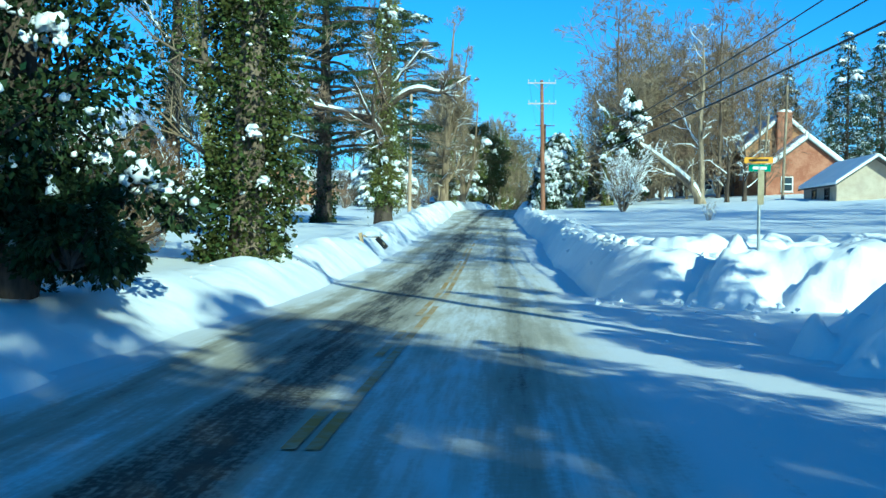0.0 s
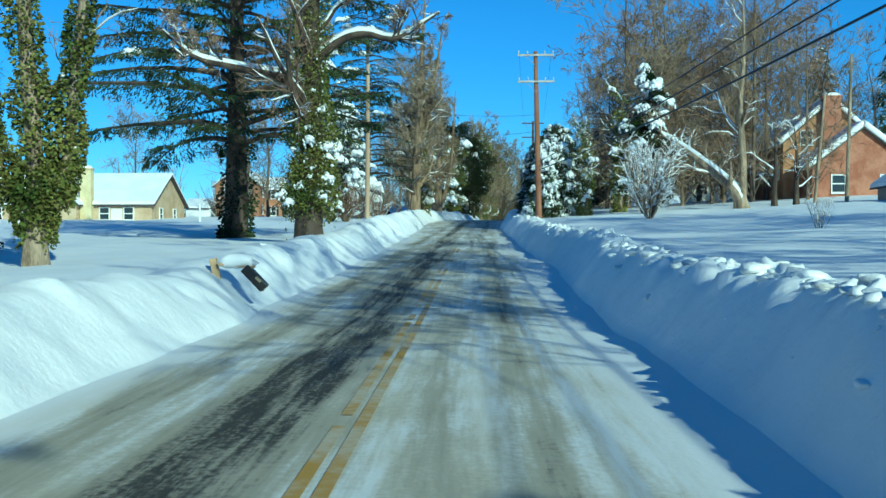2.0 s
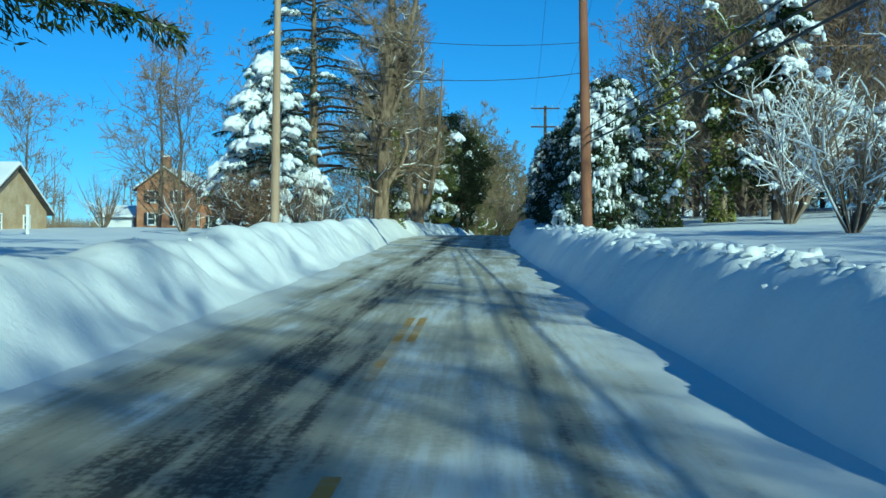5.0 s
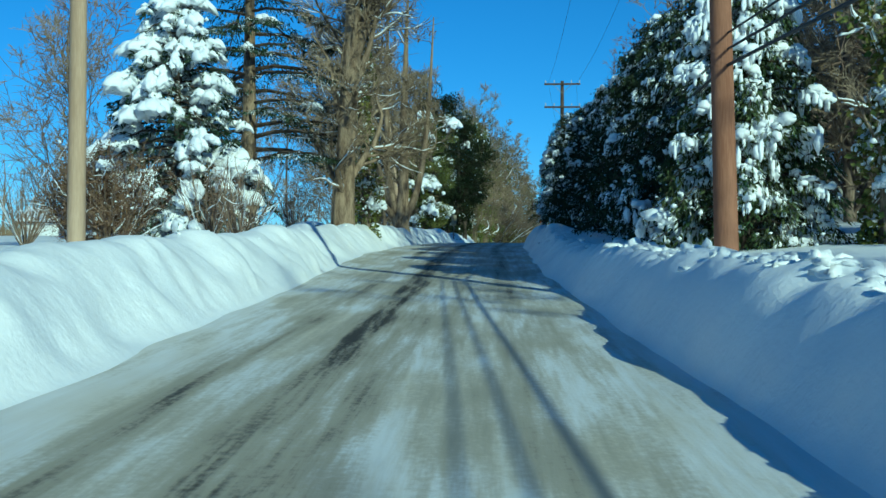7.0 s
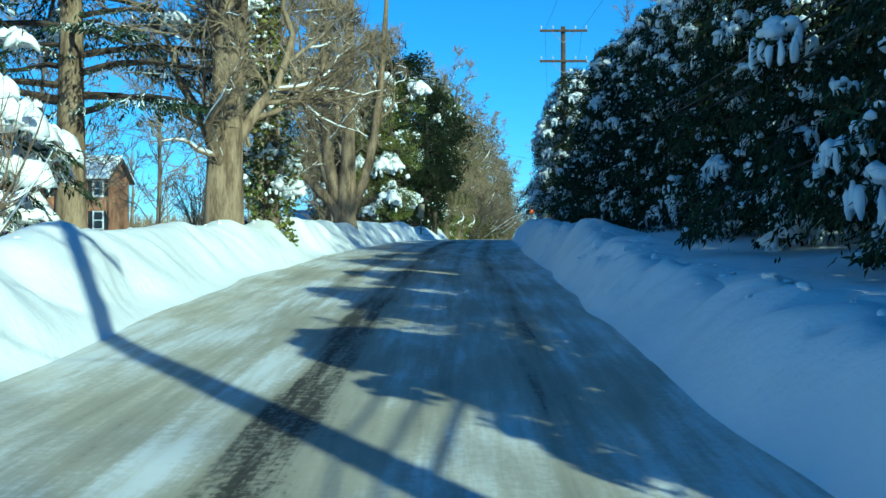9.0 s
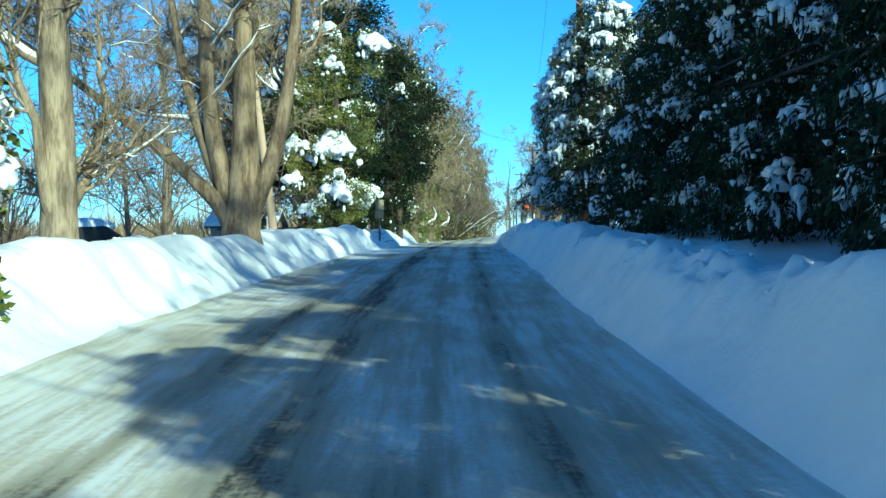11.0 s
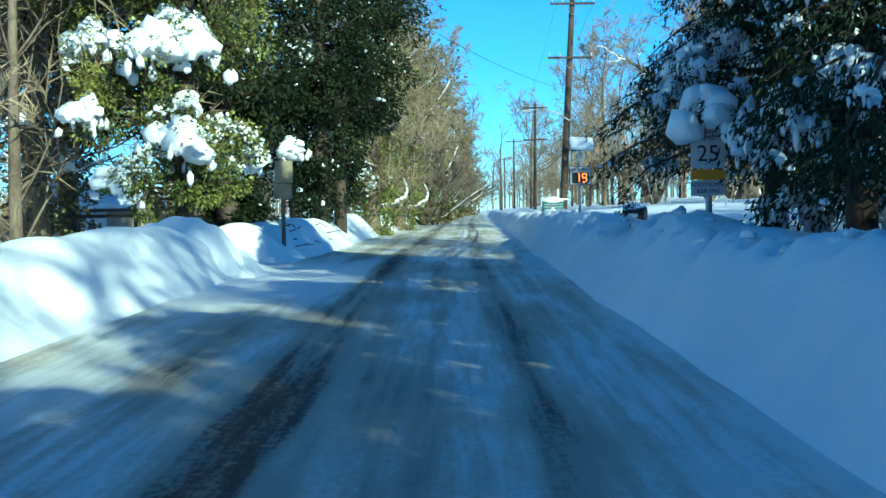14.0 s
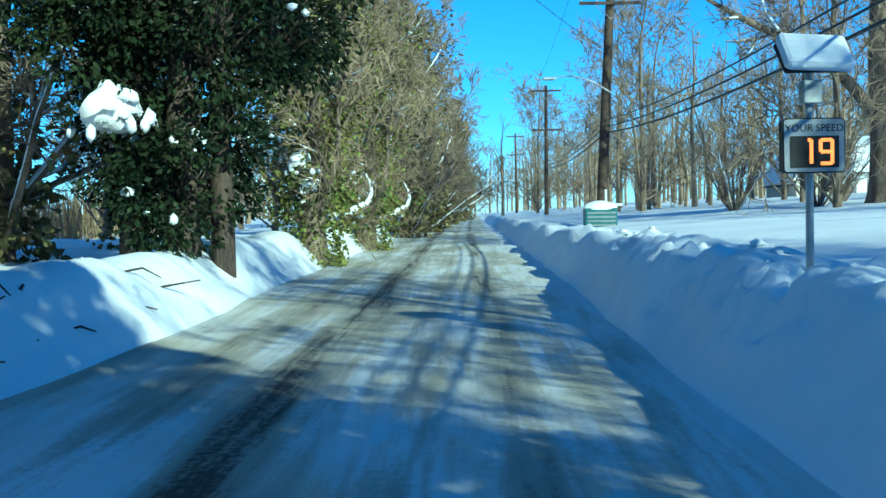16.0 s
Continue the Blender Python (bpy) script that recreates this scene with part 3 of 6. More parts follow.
def build_pile(name, x, y, rx, ry, h, label, seed, flat=0.25):
    """A heap of ploughed snow; flat: the part of it that is level on top."""
    a = np.linspace(0, 2 * np.pi, 121)
    r = np.linspace(0, 1.15, 46)
    A, R = np.meshgrid(a, r, indexing="ij")
    X, Y = x + rx * R * np.cos(A), y + ry * R * np.sin(A)
    H = h * (1 - sstep(flat, 1.0, np.clip(R + (0.16 * vnoise(X * 0.9, Y * 0.9, seed) + 0.06 * vnoise(X * 3.4, Y * 3.4, seed + 8)) * sstep(0.05, 0.4, R) / h ** 2, 0, 2)))
    H = H + 0.15 * vnoise(X * 1.3, Y * 1.3, seed + 3) * (1 - sstep(0.7, 1.05, R)) + 0.13 * vnoise(X * 3.2, Y * 3.2, seed + 5) * (1 - sstep(0.8, 1.05, R))
    crag = sstep(0.45, 0.8, R) * (1 - sstep(0.95, 1.1, R))
    H = H + crag * (0.07 * vnoise(X * 5.5, Y * 5.5, seed + 11) + 0.04 * vnoise(X * 11, Y * 11, seed + 13))
    base = road_z(Y) - 0.05
    me = mesh_of(name, *grid(X, Y, np.maximum(base + H, base - 0.02 * R) - 0.06 * sstep(0.9, 1.15, R)), smooth=True)
    tagged(part(name, me, SNOW), label, "snow pile")


# ---- trees ----
def path_of(points, radii, K=9):
    """One smooth stem through the given places, as a (1, K, 3) polyline with its radii."""
    p, r = np.array(points, float), np.array(radii, float)
    t, tt = np.linspace(0, 1, len(p)), np.linspace(0, 1, K)
    q = np.stack([np.interp(tt, t, p[:, i]) for i in range(3)], 1)
    if len(p) > 2:
        q[1:-1] = 0.25 * q[:-2] + 0.5 * q[1:-1] + 0.25 * q[2:]
    return q[None], np.interp(tt, t, r)[None]


def offshoots(rng, P, R, m, f0, f1, angle, ratio, thin, K=5, wander=0.25, rise=0.25, least=0.004, skip=1.0, taper=0.25):
    """m branches on each stem of P, between the parts f0 and f1 of its length."""
    N, Kp = R.shape
    i = np.repeat(np.arange(N), m)
    f = rng.uniform(f0, f1, N * m)
    if skip < 1:
        keep = rng.random(N * m) < skip
        i, f = i[keep], f[keep]
    g = np.clip(f * (Kp - 1), 0, Kp - 1.001)
    k = g.astype(int)
    w = (g - k)[:, None]
    pos = P[i, k] * (1 - w) + P[i, k + 1] * w
    tan = unit(P[i, k + 1] - P[i, k])
    plen = np.linalg.norm(np.diff(P, axis=1), axis=-1).sum(1)[i]
    rad = R[i, k] * (1 - w[:, 0]) + R[i, k + 1] * w[:, 0]
    n = len(f)
    perp = unit(np.cross(tan, rng.normal(size=(n, 3))))
    a = np.radians(angle) * rng.uniform(0.7, 1.25, n)[:, None]
    d = unit(tan * np.cos(a) + perp * np.sin(a))
    L = plen * ratio * (1.0 - 0.5 * f) * rng.uniform(0.65, 1.3, n)
    out = [pos]
    step = (L / (K - 1))[:, None]
    for _ in range(K - 1):
        d = unit(d + wander * rng.normal(size=(n, 3)) + np.array([0, 0, rise * 0.35]))
        out.append(out[-1] + d * step)
    r0 = np.maximum(rad * thin * rng.uniform(0.75, 1.1, n), least)
    return np.stack(out, 1), r0[:, None] * np.linspace(1, taper, K)[None]


def snow_on(P, R, rng, skip=0.6, thick=1.0, flat=0.75):
    """Ridges of snow on the upper side of stems that lie flat enough."""
    d = unit(np.diff(P, axis=1))
    steep = np.abs(d[..., 2]).mean(1)
    keep = (steep < flat) & (rng.random(len(P)) < skip)
    P2, R2 = P[keep].copy(), R[keep].copy()
    if not len(P2):
        return None
    P2[..., 2] += R2 * 0.75 + 0.012 * thick
    R3 = R2 * 0.75 + 0.02 * thick * rng.uniform(0.5, 1.5, R2.shape)
    R3[:, 0] *= 0.4
    R3[:, -1] *= 0.3
    return tubes(P2, R3, 4)


def leaf_coat(rng, P, R, n, shag, size, f0=0.0, f1=1.0, droop=0.4):
    """Leaves that cling to stems, n to each."""
    N, K = R.shape
    i = np.repeat(np.arange(N), n)
    g = rng.uniform(f0, f1, N * n) * (K - 1.001)
    k = g.astype(int)
    w = (g - k)[:, None]
    pos = P[i, k] * (1 - w) + P[i, k + 1] * w
    rad = R[i, k]
    out = unit(rng.normal(size=(N * n, 3)) * np.array([1, 1, 0.35]))
    lump = 0.5 + 0.5 * vnoise(pos[:, 0] * 1.1 + out[:, 0], pos[:, 1] * 1.1 + out[:, 1], pos[:, 2] * 1.3)
    keep = rng.random(N * n) < 0.25 + 1.1 * sstep(0.22, 0.55, lump)
    pos, out, rad, lump = pos[keep], out[keep], rad[keep], lump[keep]
    pos = pos + out * (rad + shag * (0.1 + 1.25 * lump) * rng.uniform(0.15, 1.0, len(pos)) ** 0.6)[:, None]
    return leaves(rng, pos, size, droop, 0.85, along=out * 0.8), pos


def clump_snow(rng, pos, n, size, low=-99.0, per=7):
    """Snow on the places in pos: n // per heaps, each of a few large lumps run together and crumbs about its drooping rim."""
    pos = pos[pos[:, 2] > low]
    m = max(1, n // per)
    heap = pos[rng.choice(len(pos), m)]
    wide = size * 0.62 * per ** 0.5 * rng.uniform(0.35, 1.2, m)

    def ring(k, r0, r1, drop):
        i = np.repeat(np.arange(m), k)
        a, r = rng.uniform(0, 6.28, len(i)), rng.uniform(r0, r1, len(i))
        off = np.stack([np.cos(a) * r, np.sin(a) * r, 0.16 * rng.normal(size=len(i)) - drop * r ** 2], 1)
        return heap[i] + off * wide[i][:, None], wide[i][:, None] * rng.uniform(0.7, 1.3, (len(i), 3))

    c1, s1 = ring(7, 0.1, 0.75, 0.6)
    c2, s2 = ring(12, 0.5, 1.15, 0.8)
    k = int(n * 0.8)
    c3 = pos[rng.choice(len(pos), k)]
    s3 = size * 0.38 * rng.uniform(0.4, 1.2, (k, 1)) * rng.uniform(0.7, 1.3, (k, 3))
    return joined([blobs(rng, c1, s1 * np.array([[0.46, 0.40, 0.34]]), sag=0.2, base=ICO2, rough=0.3, under=0.9), blobs(rng, c2, s2 * np.array([[0.16, 0.13, 0.22]]), sag=0.2, base=ICO1, rough=0.2, under=1.0),
                   blobs(rng, c3, s3, sag=0.1, base=ICO1, rough=0.2, under=0.9)])


def bare_tree(seed, height, radius, limbs=11, detail=1.0, spread=0.42, bark=BARK_GREY, twig=TWIG, label="", stems=None, first=0.3, ivy=0, ivy_mat=None, ivy_size=0.16, ivy_shag=0.3, ivy_limbs=0, pads=0, pad_size=0.22, snowy=0.5, angle=48, category="tree", name="tree", lean=(0, 0), twig_r=0.008, rise=0.35, ivy_low=0.0, hang=0, single=True, long=0.5, ivy_stems=9):
    """A leafless tree at the origin; ivy: leaves on each stem; pads: lumps of snow on the ivy."""
    rng = np.random.default_rng(seed)
    ob = new(name)
    tagged(ob, label, category)
    if stems is None:
        b = 0.03 * height
        pts = [(0, 0, -0.4), (0.02, 0, 0.0)] + [(lean[0] * f + b * rng.normal() * f, lean[1] * f + b * rng.normal() * f, height * f) for f in (0.25, 0.5, 0.75, 1.0)]
        stems = [(pts, [radius * 1.35, radius * 1.15, radius * 0.9, radius * 0.7, radius * 0.45, radius * 0.08])]
    SP, SR = zip(*[path_of(p, r, 12) for p, r in stems])
    P0, R0 = np.concatenate(SP), np.concatenate(SR)
    for i in range(len(P0)):
        part("trunk", mesh_of("trunk", *(bole(P0[i:i + 1], R0[i:i + 1], seed + i) if single else tubes(P0[i:i + 1], R0[i:i + 1], 8)), smooth=True), bark, ob)
    P1, R1 = offshoots(rng, P0, R0, max(2, limbs // len(stems)), first, 0.97, angle, spread, 0.4 if single else 0.34, 8 if single else 6, 0.2, rise)
    P2, R2 = offshoots(rng, P1, R1, max(2, int(5 * detail)), 0.12, 0.98, 45, long, 0.55, 6 if single else 4, 0.25, 0.25)
    if single:
        for i in range(len(P1)):
            part("limb", mesh_of("limb", *tubes(P1[i:i + 1], R1[i:i + 1], 7), smooth=True), bark, ob)
        part("branching", mesh_of("branching", *tubes(P2, R2, 5), smooth=True), bark, ob)
    else:
        part("branching", mesh_of("branching", *joined([tubes(P1, R1, 4), tubes(P2, R2, 3)]), smooth=True), bark, ob)
    P3, R3 = offshoots(rng, P2, np.maximum(R2, twig_r * 2), max(2, int(6 * detail)) + (0 if single else 2), 0.15, 1.0, 42, 0.8, 0.5, 4 if single else 2, 0.25, 0.25, twig_r)
    P4, R4 = offshoots(rng, P3, R3, max(2, int(5 * detail)) + (0 if single else 2), 0.1, 1.0, 40, 0.85, 0.7, 2, 0.3, 0.2, twig_r * 0.75)
    part("crown", mesh_of("crown", *joined([tubes(P3, R3, 3) if single else spikes(P3, R3 * 1.3), spikes(P4, R4 * 1.7)])), twig, ob)
    sn = [s for s in (snow_on(P0, R0, rng, 1.0 if snowy > 0.5 else 0.0, 1.5, 0.72), snow_on(P1, R1, rng, snowy, 1.2, 0.8), snow_on(P2, R2, rng, snowy * 0.8, 1.0, 0.7), snow_on(P3, R3, rng, snowy * 0.35 if single else 0.0, 0.6, 0.5)) if s is not None]
    if ivy:
        L, pos = leaf_coat(rng, P0[:ivy_stems], R0[:ivy_stems], ivy, ivy_shag, ivy_size, 0.08 + ivy_low, 0.9)
        bits = [L]
        if ivy_limbs:
            L2, pos2 = leaf_coat(rng, P1, R1, ivy_limbs, ivy_shag * 0.9, ivy_size, 0.0, 0.75)
            bits.append(L2)
            pos = np.concatenate([pos, pos2])
        if hang:
            c = pos[rng.choice(len(pos), hang)]
            bits.append(leaves(rng, c + rng.normal(size=c.shape) * 0.25 - np.array([0, 0, 0.3]), ivy_size * 1.1, 1.5, 0.5))
        part("ivy", mesh_of("ivy", *joined(bits)), ivy_mat or IVY, ob, "thick coat of ivy leaves")
        if pads:
            sn.append(clump_snow(rng, pos, pads, pad_size, 1.0))
    if sn and snowy > 0:
        part("snow", mesh_of("snow", *joined(sn), smooth=True), SNOW, ob, "snow clinging to branches")
    return ob


def conifer(seed, height, spread, branches=110, sprays=46, snow=40, low=0.06, mat=None, label="", droop=0.35, size=0.34, pad=0.5, taper=1.0, name="spruce_tree", trunk_r=0.2, top_narrow=1.0, coat=0, fine=False, bark=BARK_DARK):
    """A dense evergreen at the origin, branched almost to the ground."""
    rng = np.random.default_rng(seed)
    ob = new(name)
    tagged(ob, label, "tree")
    P0, R0 = path_of([(0, 0, -0.4), (0, 0, 0), (0.05, 0.03, height * 0.5), (0, 0, height)], [trunk_r * 1.3, trunk_r * 1.1, trunk_r * 0.6, 0.02], 9)
    part("trunk", mesh_of("trunk", *tubes(P0, R0, 10), smooth=True), bark, ob)
    if coat:
        part("ivy", mesh_of("ivy", *leaf_coat(rng, P0, R0, coat, 0.3, 0.14, 0.12, 0.6)[0]), HOLLY, ob, "dark ivy climbing the trunk")
    n = branches
    f = low + (1 - low) * (np.arange(n) + rng.uniform(0, 1, n)) / n
    az = np.arange(n) * 2.399 + rng.normal(0, 0.3, n)
    L = spread * (1 - f * top_narrow) ** taper * rng.uniform(0.72, 1.15, n) * (0.72 + 0.5 * sstep(0, 0.22, f)) + 0.25
    out = np.stack([np.cos(az), np.sin(az), np.zeros(n)], 1)
    s = np.linspace(0, 1, 6)
    B = out[:, None] * (L[:, None] * s)[:, :, None]
    B[:, :, 2] = (f * height)[:, None] + L[:, None] * (0.22 * s - (droop + 0.3 * rng.random((n, 1))) * s ** 2)
    B[:, 1:-1] += rng.normal(0, 0.05, (n, 4, 3))
    BR = (0.012 + 0.016 * L)[:, None] * np.linspace(1, 0.2, 6)[None]
    part("branching", mesh_of("branching", *tubes(B, BR, 4)), BARK_DARK, ob)
    cnt = np.maximum(6, (sprays * L / spread)).astype(int)
    i = np.repeat(np.arange(n), cnt)
    g = rng.uniform(0.1, 1.0, len(i)) ** 0.6
    k = np.clip((g * 5).astype(int), 0, 4)
    w = (g * 5 - k)[:, None]
    pos = B[i, k] * (1 - w) + B[i, k + 1] * w
    sidev = np.stack([-out[i, 1], out[i, 0], np.zeros(len(i))], 1) * rng.choice([-1, 1], len(i))[:, None]
    reach = ((0.5 if fine else 0.38) * L[i] * (1.15 - g) * rng.random(len(i)))[:, None]
    pos = pos + sidev * reach - np.array([0, 0, 1.0]) * reach * 0.25
    along = out[i] * 0.6 + sidev * 0.7 + np.array([0, 0, -0.45])
    L1 = leaves(rng, pos, size, 0.15, 0.24, along)
    L2 = leaves(rng, pos + rng.normal(0, 0.07, pos.shape), size * 0.8, 0.3, 0.24, along * np.array([0.6, 0.6, 1.2]))
    part("foliage", mesh_of("foliage", *joined([L1, L2])), mat or NEEDLE, ob)
    if snow:
        c = rng.choice(n, snow)
        g = rng.uniform(0.55, 0.95, snow)
        k = np.clip((g * 5).astype(int), 0, 4)
        w = (g * 5 - k)[:, None]
        p = B[c, k] * (1 - w) + B[c, k + 1] * w + np.array([0, 0, 0.06])
        ss = pad * rng.uniform(0.45, 1.2, (snow, 1)) * np.array([[1.15, 0.7, 0.38]]) * rng.uniform(0.8, 1.25, (snow, 3))
        k5 = np.repeat(np.arange(snow), 5)
        f1, f2 = rng.uniform(-0.7, 0.7, (len(k5), 1)), rng.uniform(-0.8, 0.8, (len(k5), 1))
        o5, s5 = out[c][k5], np.stack([-out[c][k5][:, 1], out[c][k5][:, 0], np.zeros(len(k5))], 1)
        pb = p[k5] + o5 * f1 * ss[k5][:, :1] + s5 * f2 * ss[k5][:, 1:2] - np.array([0, 0, 1.0]) * (0.30 * (f1 + 0.3) ** 2 + 0.35 * f2 ** 2) * ss[k5][:, :1]
        big = blobs(rng, pb, ss[k5] * rng.uniform(0.42, 0.75, (len(k5), 1)) * np.array([[1, 1, 1.7 if fine else 1.25]]), az[c][k5], 0.55, ICO2, 0.25, 0.9)
        m = snow * 2
        j = rng.integers(0, snow, m)
        q = p[j] + rng.uniform(-1, 1, (m, 3)) * ss[j] * np.array([0.9, 0.9, 0.3]) - np.array([0, 0, 1]) * rng.uniform(0.05, 0.4, (m, 1)) * ss[j][:, :1] * 1.2
        small = blobs(rng, q, ss[j] * rng.uniform(0.15, 0.42, (m, 1)) * np.array([[1, 0.8, 1.3]]), az[c][j], 0.5, ICO1, 0.2)
        part("snow", mesh_of("snow", *joined([big, small]), smooth=True), SNOW, ob, "heavy pads of snow on drooping branches")
    return ob


def hand_of_snow(rng, c, out, w):
    """Pads of snow at c, of widths w, each sagging over a bough that points along out, with fingers hanging from its rim."""
    n = len(c)
    side = np.stack([-out[:, 1], out[:, 0], np.zeros(n)], 1)
    yaw = np.arctan2(out[:, 1], out[:, 0])
    bits = []
    for k, few in ((6, False), (10, True)):
        i = np.repeat(np.arange(n), k)
        a, r = rng.uniform(0, 6.28, len(i)), np.sqrt(rng.random(len(i)))
        if few:
            r = 0.75 + 0.3 * r
        o1, o2 = np.cos(a) * r * 0.75, np.sin(a) * r
        p = c[i] + (out[i] * o1[:, None] + side[i] * o2[:, None]) * w[i][:, None]
        p[:, 2] -= w[i] * (0.65 * r ** 2 + 0.35 * np.maximum(o1, 0) + (0.25 if few else 0.0) * rng.random(len(i)))
        form = np.array([[0.13, 0.11, 0.40]]) if few else np.array([[0.40, 0.32, 0.27]])
        s = w[i][:, None] * form * rng.uniform(0.65, 1.25, (len(i), 3))
        bits.append(blobs(rng, p, s, yaw[i], 0.15, ICO2, 0.2, 1.0))
    return joined(bits)


def hemlock(seed, height, spread, label, branches=120, sprays=150, pads=40, pad=0.24, square=0.35, low=0.04, mat=None, size=0.15, trunk_r=0.16, dust=900):
    """A bushy evergreen with weeping sprays, full to near its top."""
    rng = np.random.default_rng(seed)
    ob = new("hemlock_tree")
    tagged(ob, label, "tree")
    P0, R0 = path_of([(0, 0, -0.5), (0, 0, 0), (0.06, 0.04, height * 0.5), (0, 0, height)], [trunk_r * 1.35, trunk_r * 1.1, trunk_r * 0.7, 0.02], 9)
    part("trunk", mesh_of("trunk", *tubes(P0, R0, 10), smooth=True), BARK_DARK, ob)
    n = branches
    f = low + (1 - low) * (np.arange(n) + rng.uniform(0, 1, n)) / n
    az = np.arange(n) * 2.399 + rng.normal(0, 0.3, n)
    lump = 0.82 + 0.3 * vnoise(np.cos(az) * 1.3 + seed, np.sin(az) * 1.3, f * height * 0.55)
    L = spread * (1 - f) ** square * rng.uniform(0.8, 1.08, n) * lump * (0.8 + 0.2 * sstep(0, 0.12, f)) + 0.2
    out = np.stack([np.cos(az), np.sin(az), np.zeros(n)], 1)
    s = np.linspace(0, 1, 6)
    B = out[:, None] * (L[:, None] * s)[:, :, None]
    B[:, :, 2] = (f * height)[:, None] + L[:, None] * (0.34 * s - (0.38 + 0.25 * rng.random((n, 1))) * s ** 2.2)
    B[:, 1:-1] += rng.normal(0, 0.05, (n, 4, 3))
    B[:, :, 2] = np.maximum(B[:, :, 2], 0.05)
    part("branching", mesh_of("branching", *tubes(B, (0.010 + 0.013 * L)[:, None] * np.linspace(1, 0.2, 6)[None], 4)), BARK_DARK, ob)
    cnt = np.maximum(8, sprays * L / spread).astype(int)
    i = np.repeat(np.arange(n), cnt)
    g = rng.uniform(0.08, 1.0, len(i)) ** 0.65
    k = np.clip((g * 5).astype(int), 0, 4)
    w = (g * 5 - k)[:, None]
    pos = B[i, k] * (1 - w) + B[i, k + 1] * w
    sidev = np.stack([-out[i, 1], out[i, 0], np.zeros(len(i))], 1) * rng.choice([-1, 1], len(i))[:, None]
    reach = 0.5 * L[i] * (1.12 - g) * rng.random(len(i))
    pos = pos + sidev * reach[:, None]
    pos[:, 2] -= reach * 0.3 + rng.exponential(0.10, len(i))
    pos += rng.normal(0, 0.05, pos.shape)
    pos[:, 2] = np.maximum(pos[:, 2], 0.03)
    along = out[i] * 0.5 + sidev * 0.45 + np.array([0, 0, -0.55])
    L1 = leaves(rng, pos, size, 0.15, 0.25, along)
    L2 = leaves(rng, pos + rng.normal(0, 0.06, pos.shape), size * 0.8, 0.45, 0.3, along * np.array([0.7, 0.7, 1.3]))
    part("foliage", mesh_of("foliage", *joined([L1, L2])), mat or HEMLOCK, ob)
    c = rng.choice(n, pads)
    g = rng.uniform(0.5, 0.95, pads)
    k = np.clip((g * 5).astype(int), 0, 4)
    w = (g * 5 - k)[:, None]
    p = B[c, k] * (1 - w) + B[c, k + 1] * w + np.array([0, 0, 0.07])
    big = pad * rng.uniform(0.35, 1.0, pads) ** 1.3 * rng.choice([1.0, 1.6], pads, p=[0.8, 0.2])
    q = pos[rng.choice(len(pos), dust)] + np.array([0, 0, 0.03])
    fine = blobs(rng, q, 0.05 * rng.uniform(0.3, 1.2, (dust, 1)) * rng.uniform(0.6, 1.4, (dust, 3)), base=ICO1, rough=0.25, under=0.9)
    part("snow", mesh_of("snow", *joined([hand_of_snow(rng, p, out[c], big), fine]), smooth=True), SNOW, ob, "hand-shaped pads of snow on drooping boughs")
    return ob


def leafy_mass(seed, lumps, leaf_n, size, mat, label, snow=0, pad=0.35, stems=(), name="evergreen_tree", per=7, spread=0.6, bark=BARK_DARK, droop=0.3, category="tree"):
    """A broad-leaved evergreen: lumps are (x, y, z, rx, rz) clouds of leaves about the stems."""
    rng = np.random.default_rng(seed)
    ob = new(name)
    tagged(ob, label, category)
    if stems:
        SP, SR = zip(*[path_of(p, r, 9) for p, r in stems])
        part("trunk", mesh_of("trunk", *tubes(np.concatenate(SP), np.concatenate(SR), 9), smooth=True), bark, ob)
    allp, dirs, rim = [], [], []
    limbs = []
    for x, y, z, rx, rz in lumps:
        sub = max(6, int(14 * rx * rz))
        d = unit(rng.normal(size=(sub, 3)))
        cen = np.array([x, y, z]) + d * np.array([rx, rx, rz]) * rng.uniform(0.35, 0.95, (sub, 1))
        rad = rng.uniform(0.2, 0.5, sub) * min(rx, rz) * spread * 0.75 + 0.14
        n = leaf_n // max(1, len(lumps)) // sub + 1
        i = np.repeat(np.arange(sub), n)
        e = unit(rng.normal(size=(len(i), 3)))
        allp.append(cen[i] + e * (rad[i] * rng.uniform(0.3, 1, len(i)) ** 0.5)[:, None] * np.array([1, 1, 0.75]))
        dirs.append(e * 0.8 + d[i] * 0.4)
        rim.append(np.linalg.norm((allp[-1] - np.array([x, y, z])) / np.array([rx, rx, rz]), axis=1))
        for c in cen:
            limbs.append(np.stack([np.array([x, y, z - rz * 0.5]) * (1 - t) + c * t for t in (0, 0.35, 0.7, 1.0)]))
    P, D = np.concatenate(allp), np.concatenate(dirs)
    LP = np.array(limbs)
    LP[:, 1:3] += rng.normal(0, 0.08, LP[:, 1:3].shape)
    part("branching", mesh_of("branching", *tubes(LP, np.broadcast_to(np.array([0.045, 0.03, 0.02, 0.008]), LP.shape[:2]).copy(), 4)), bark, ob)
    part("foliage", mesh_of("foliage", *leaves(rng, P, size, droop, 0.6, D)), mat, ob)
    if snow:
        out = (D[:, 2] > 0.0) & (np.concatenate(rim) > 0.82)
        part("snow", mesh_of("snow", *clump_snow(rng, P[out], snow, pad, per=per), smooth=True), SNOW, ob, "lumps of snow on the leaves")
    return ob


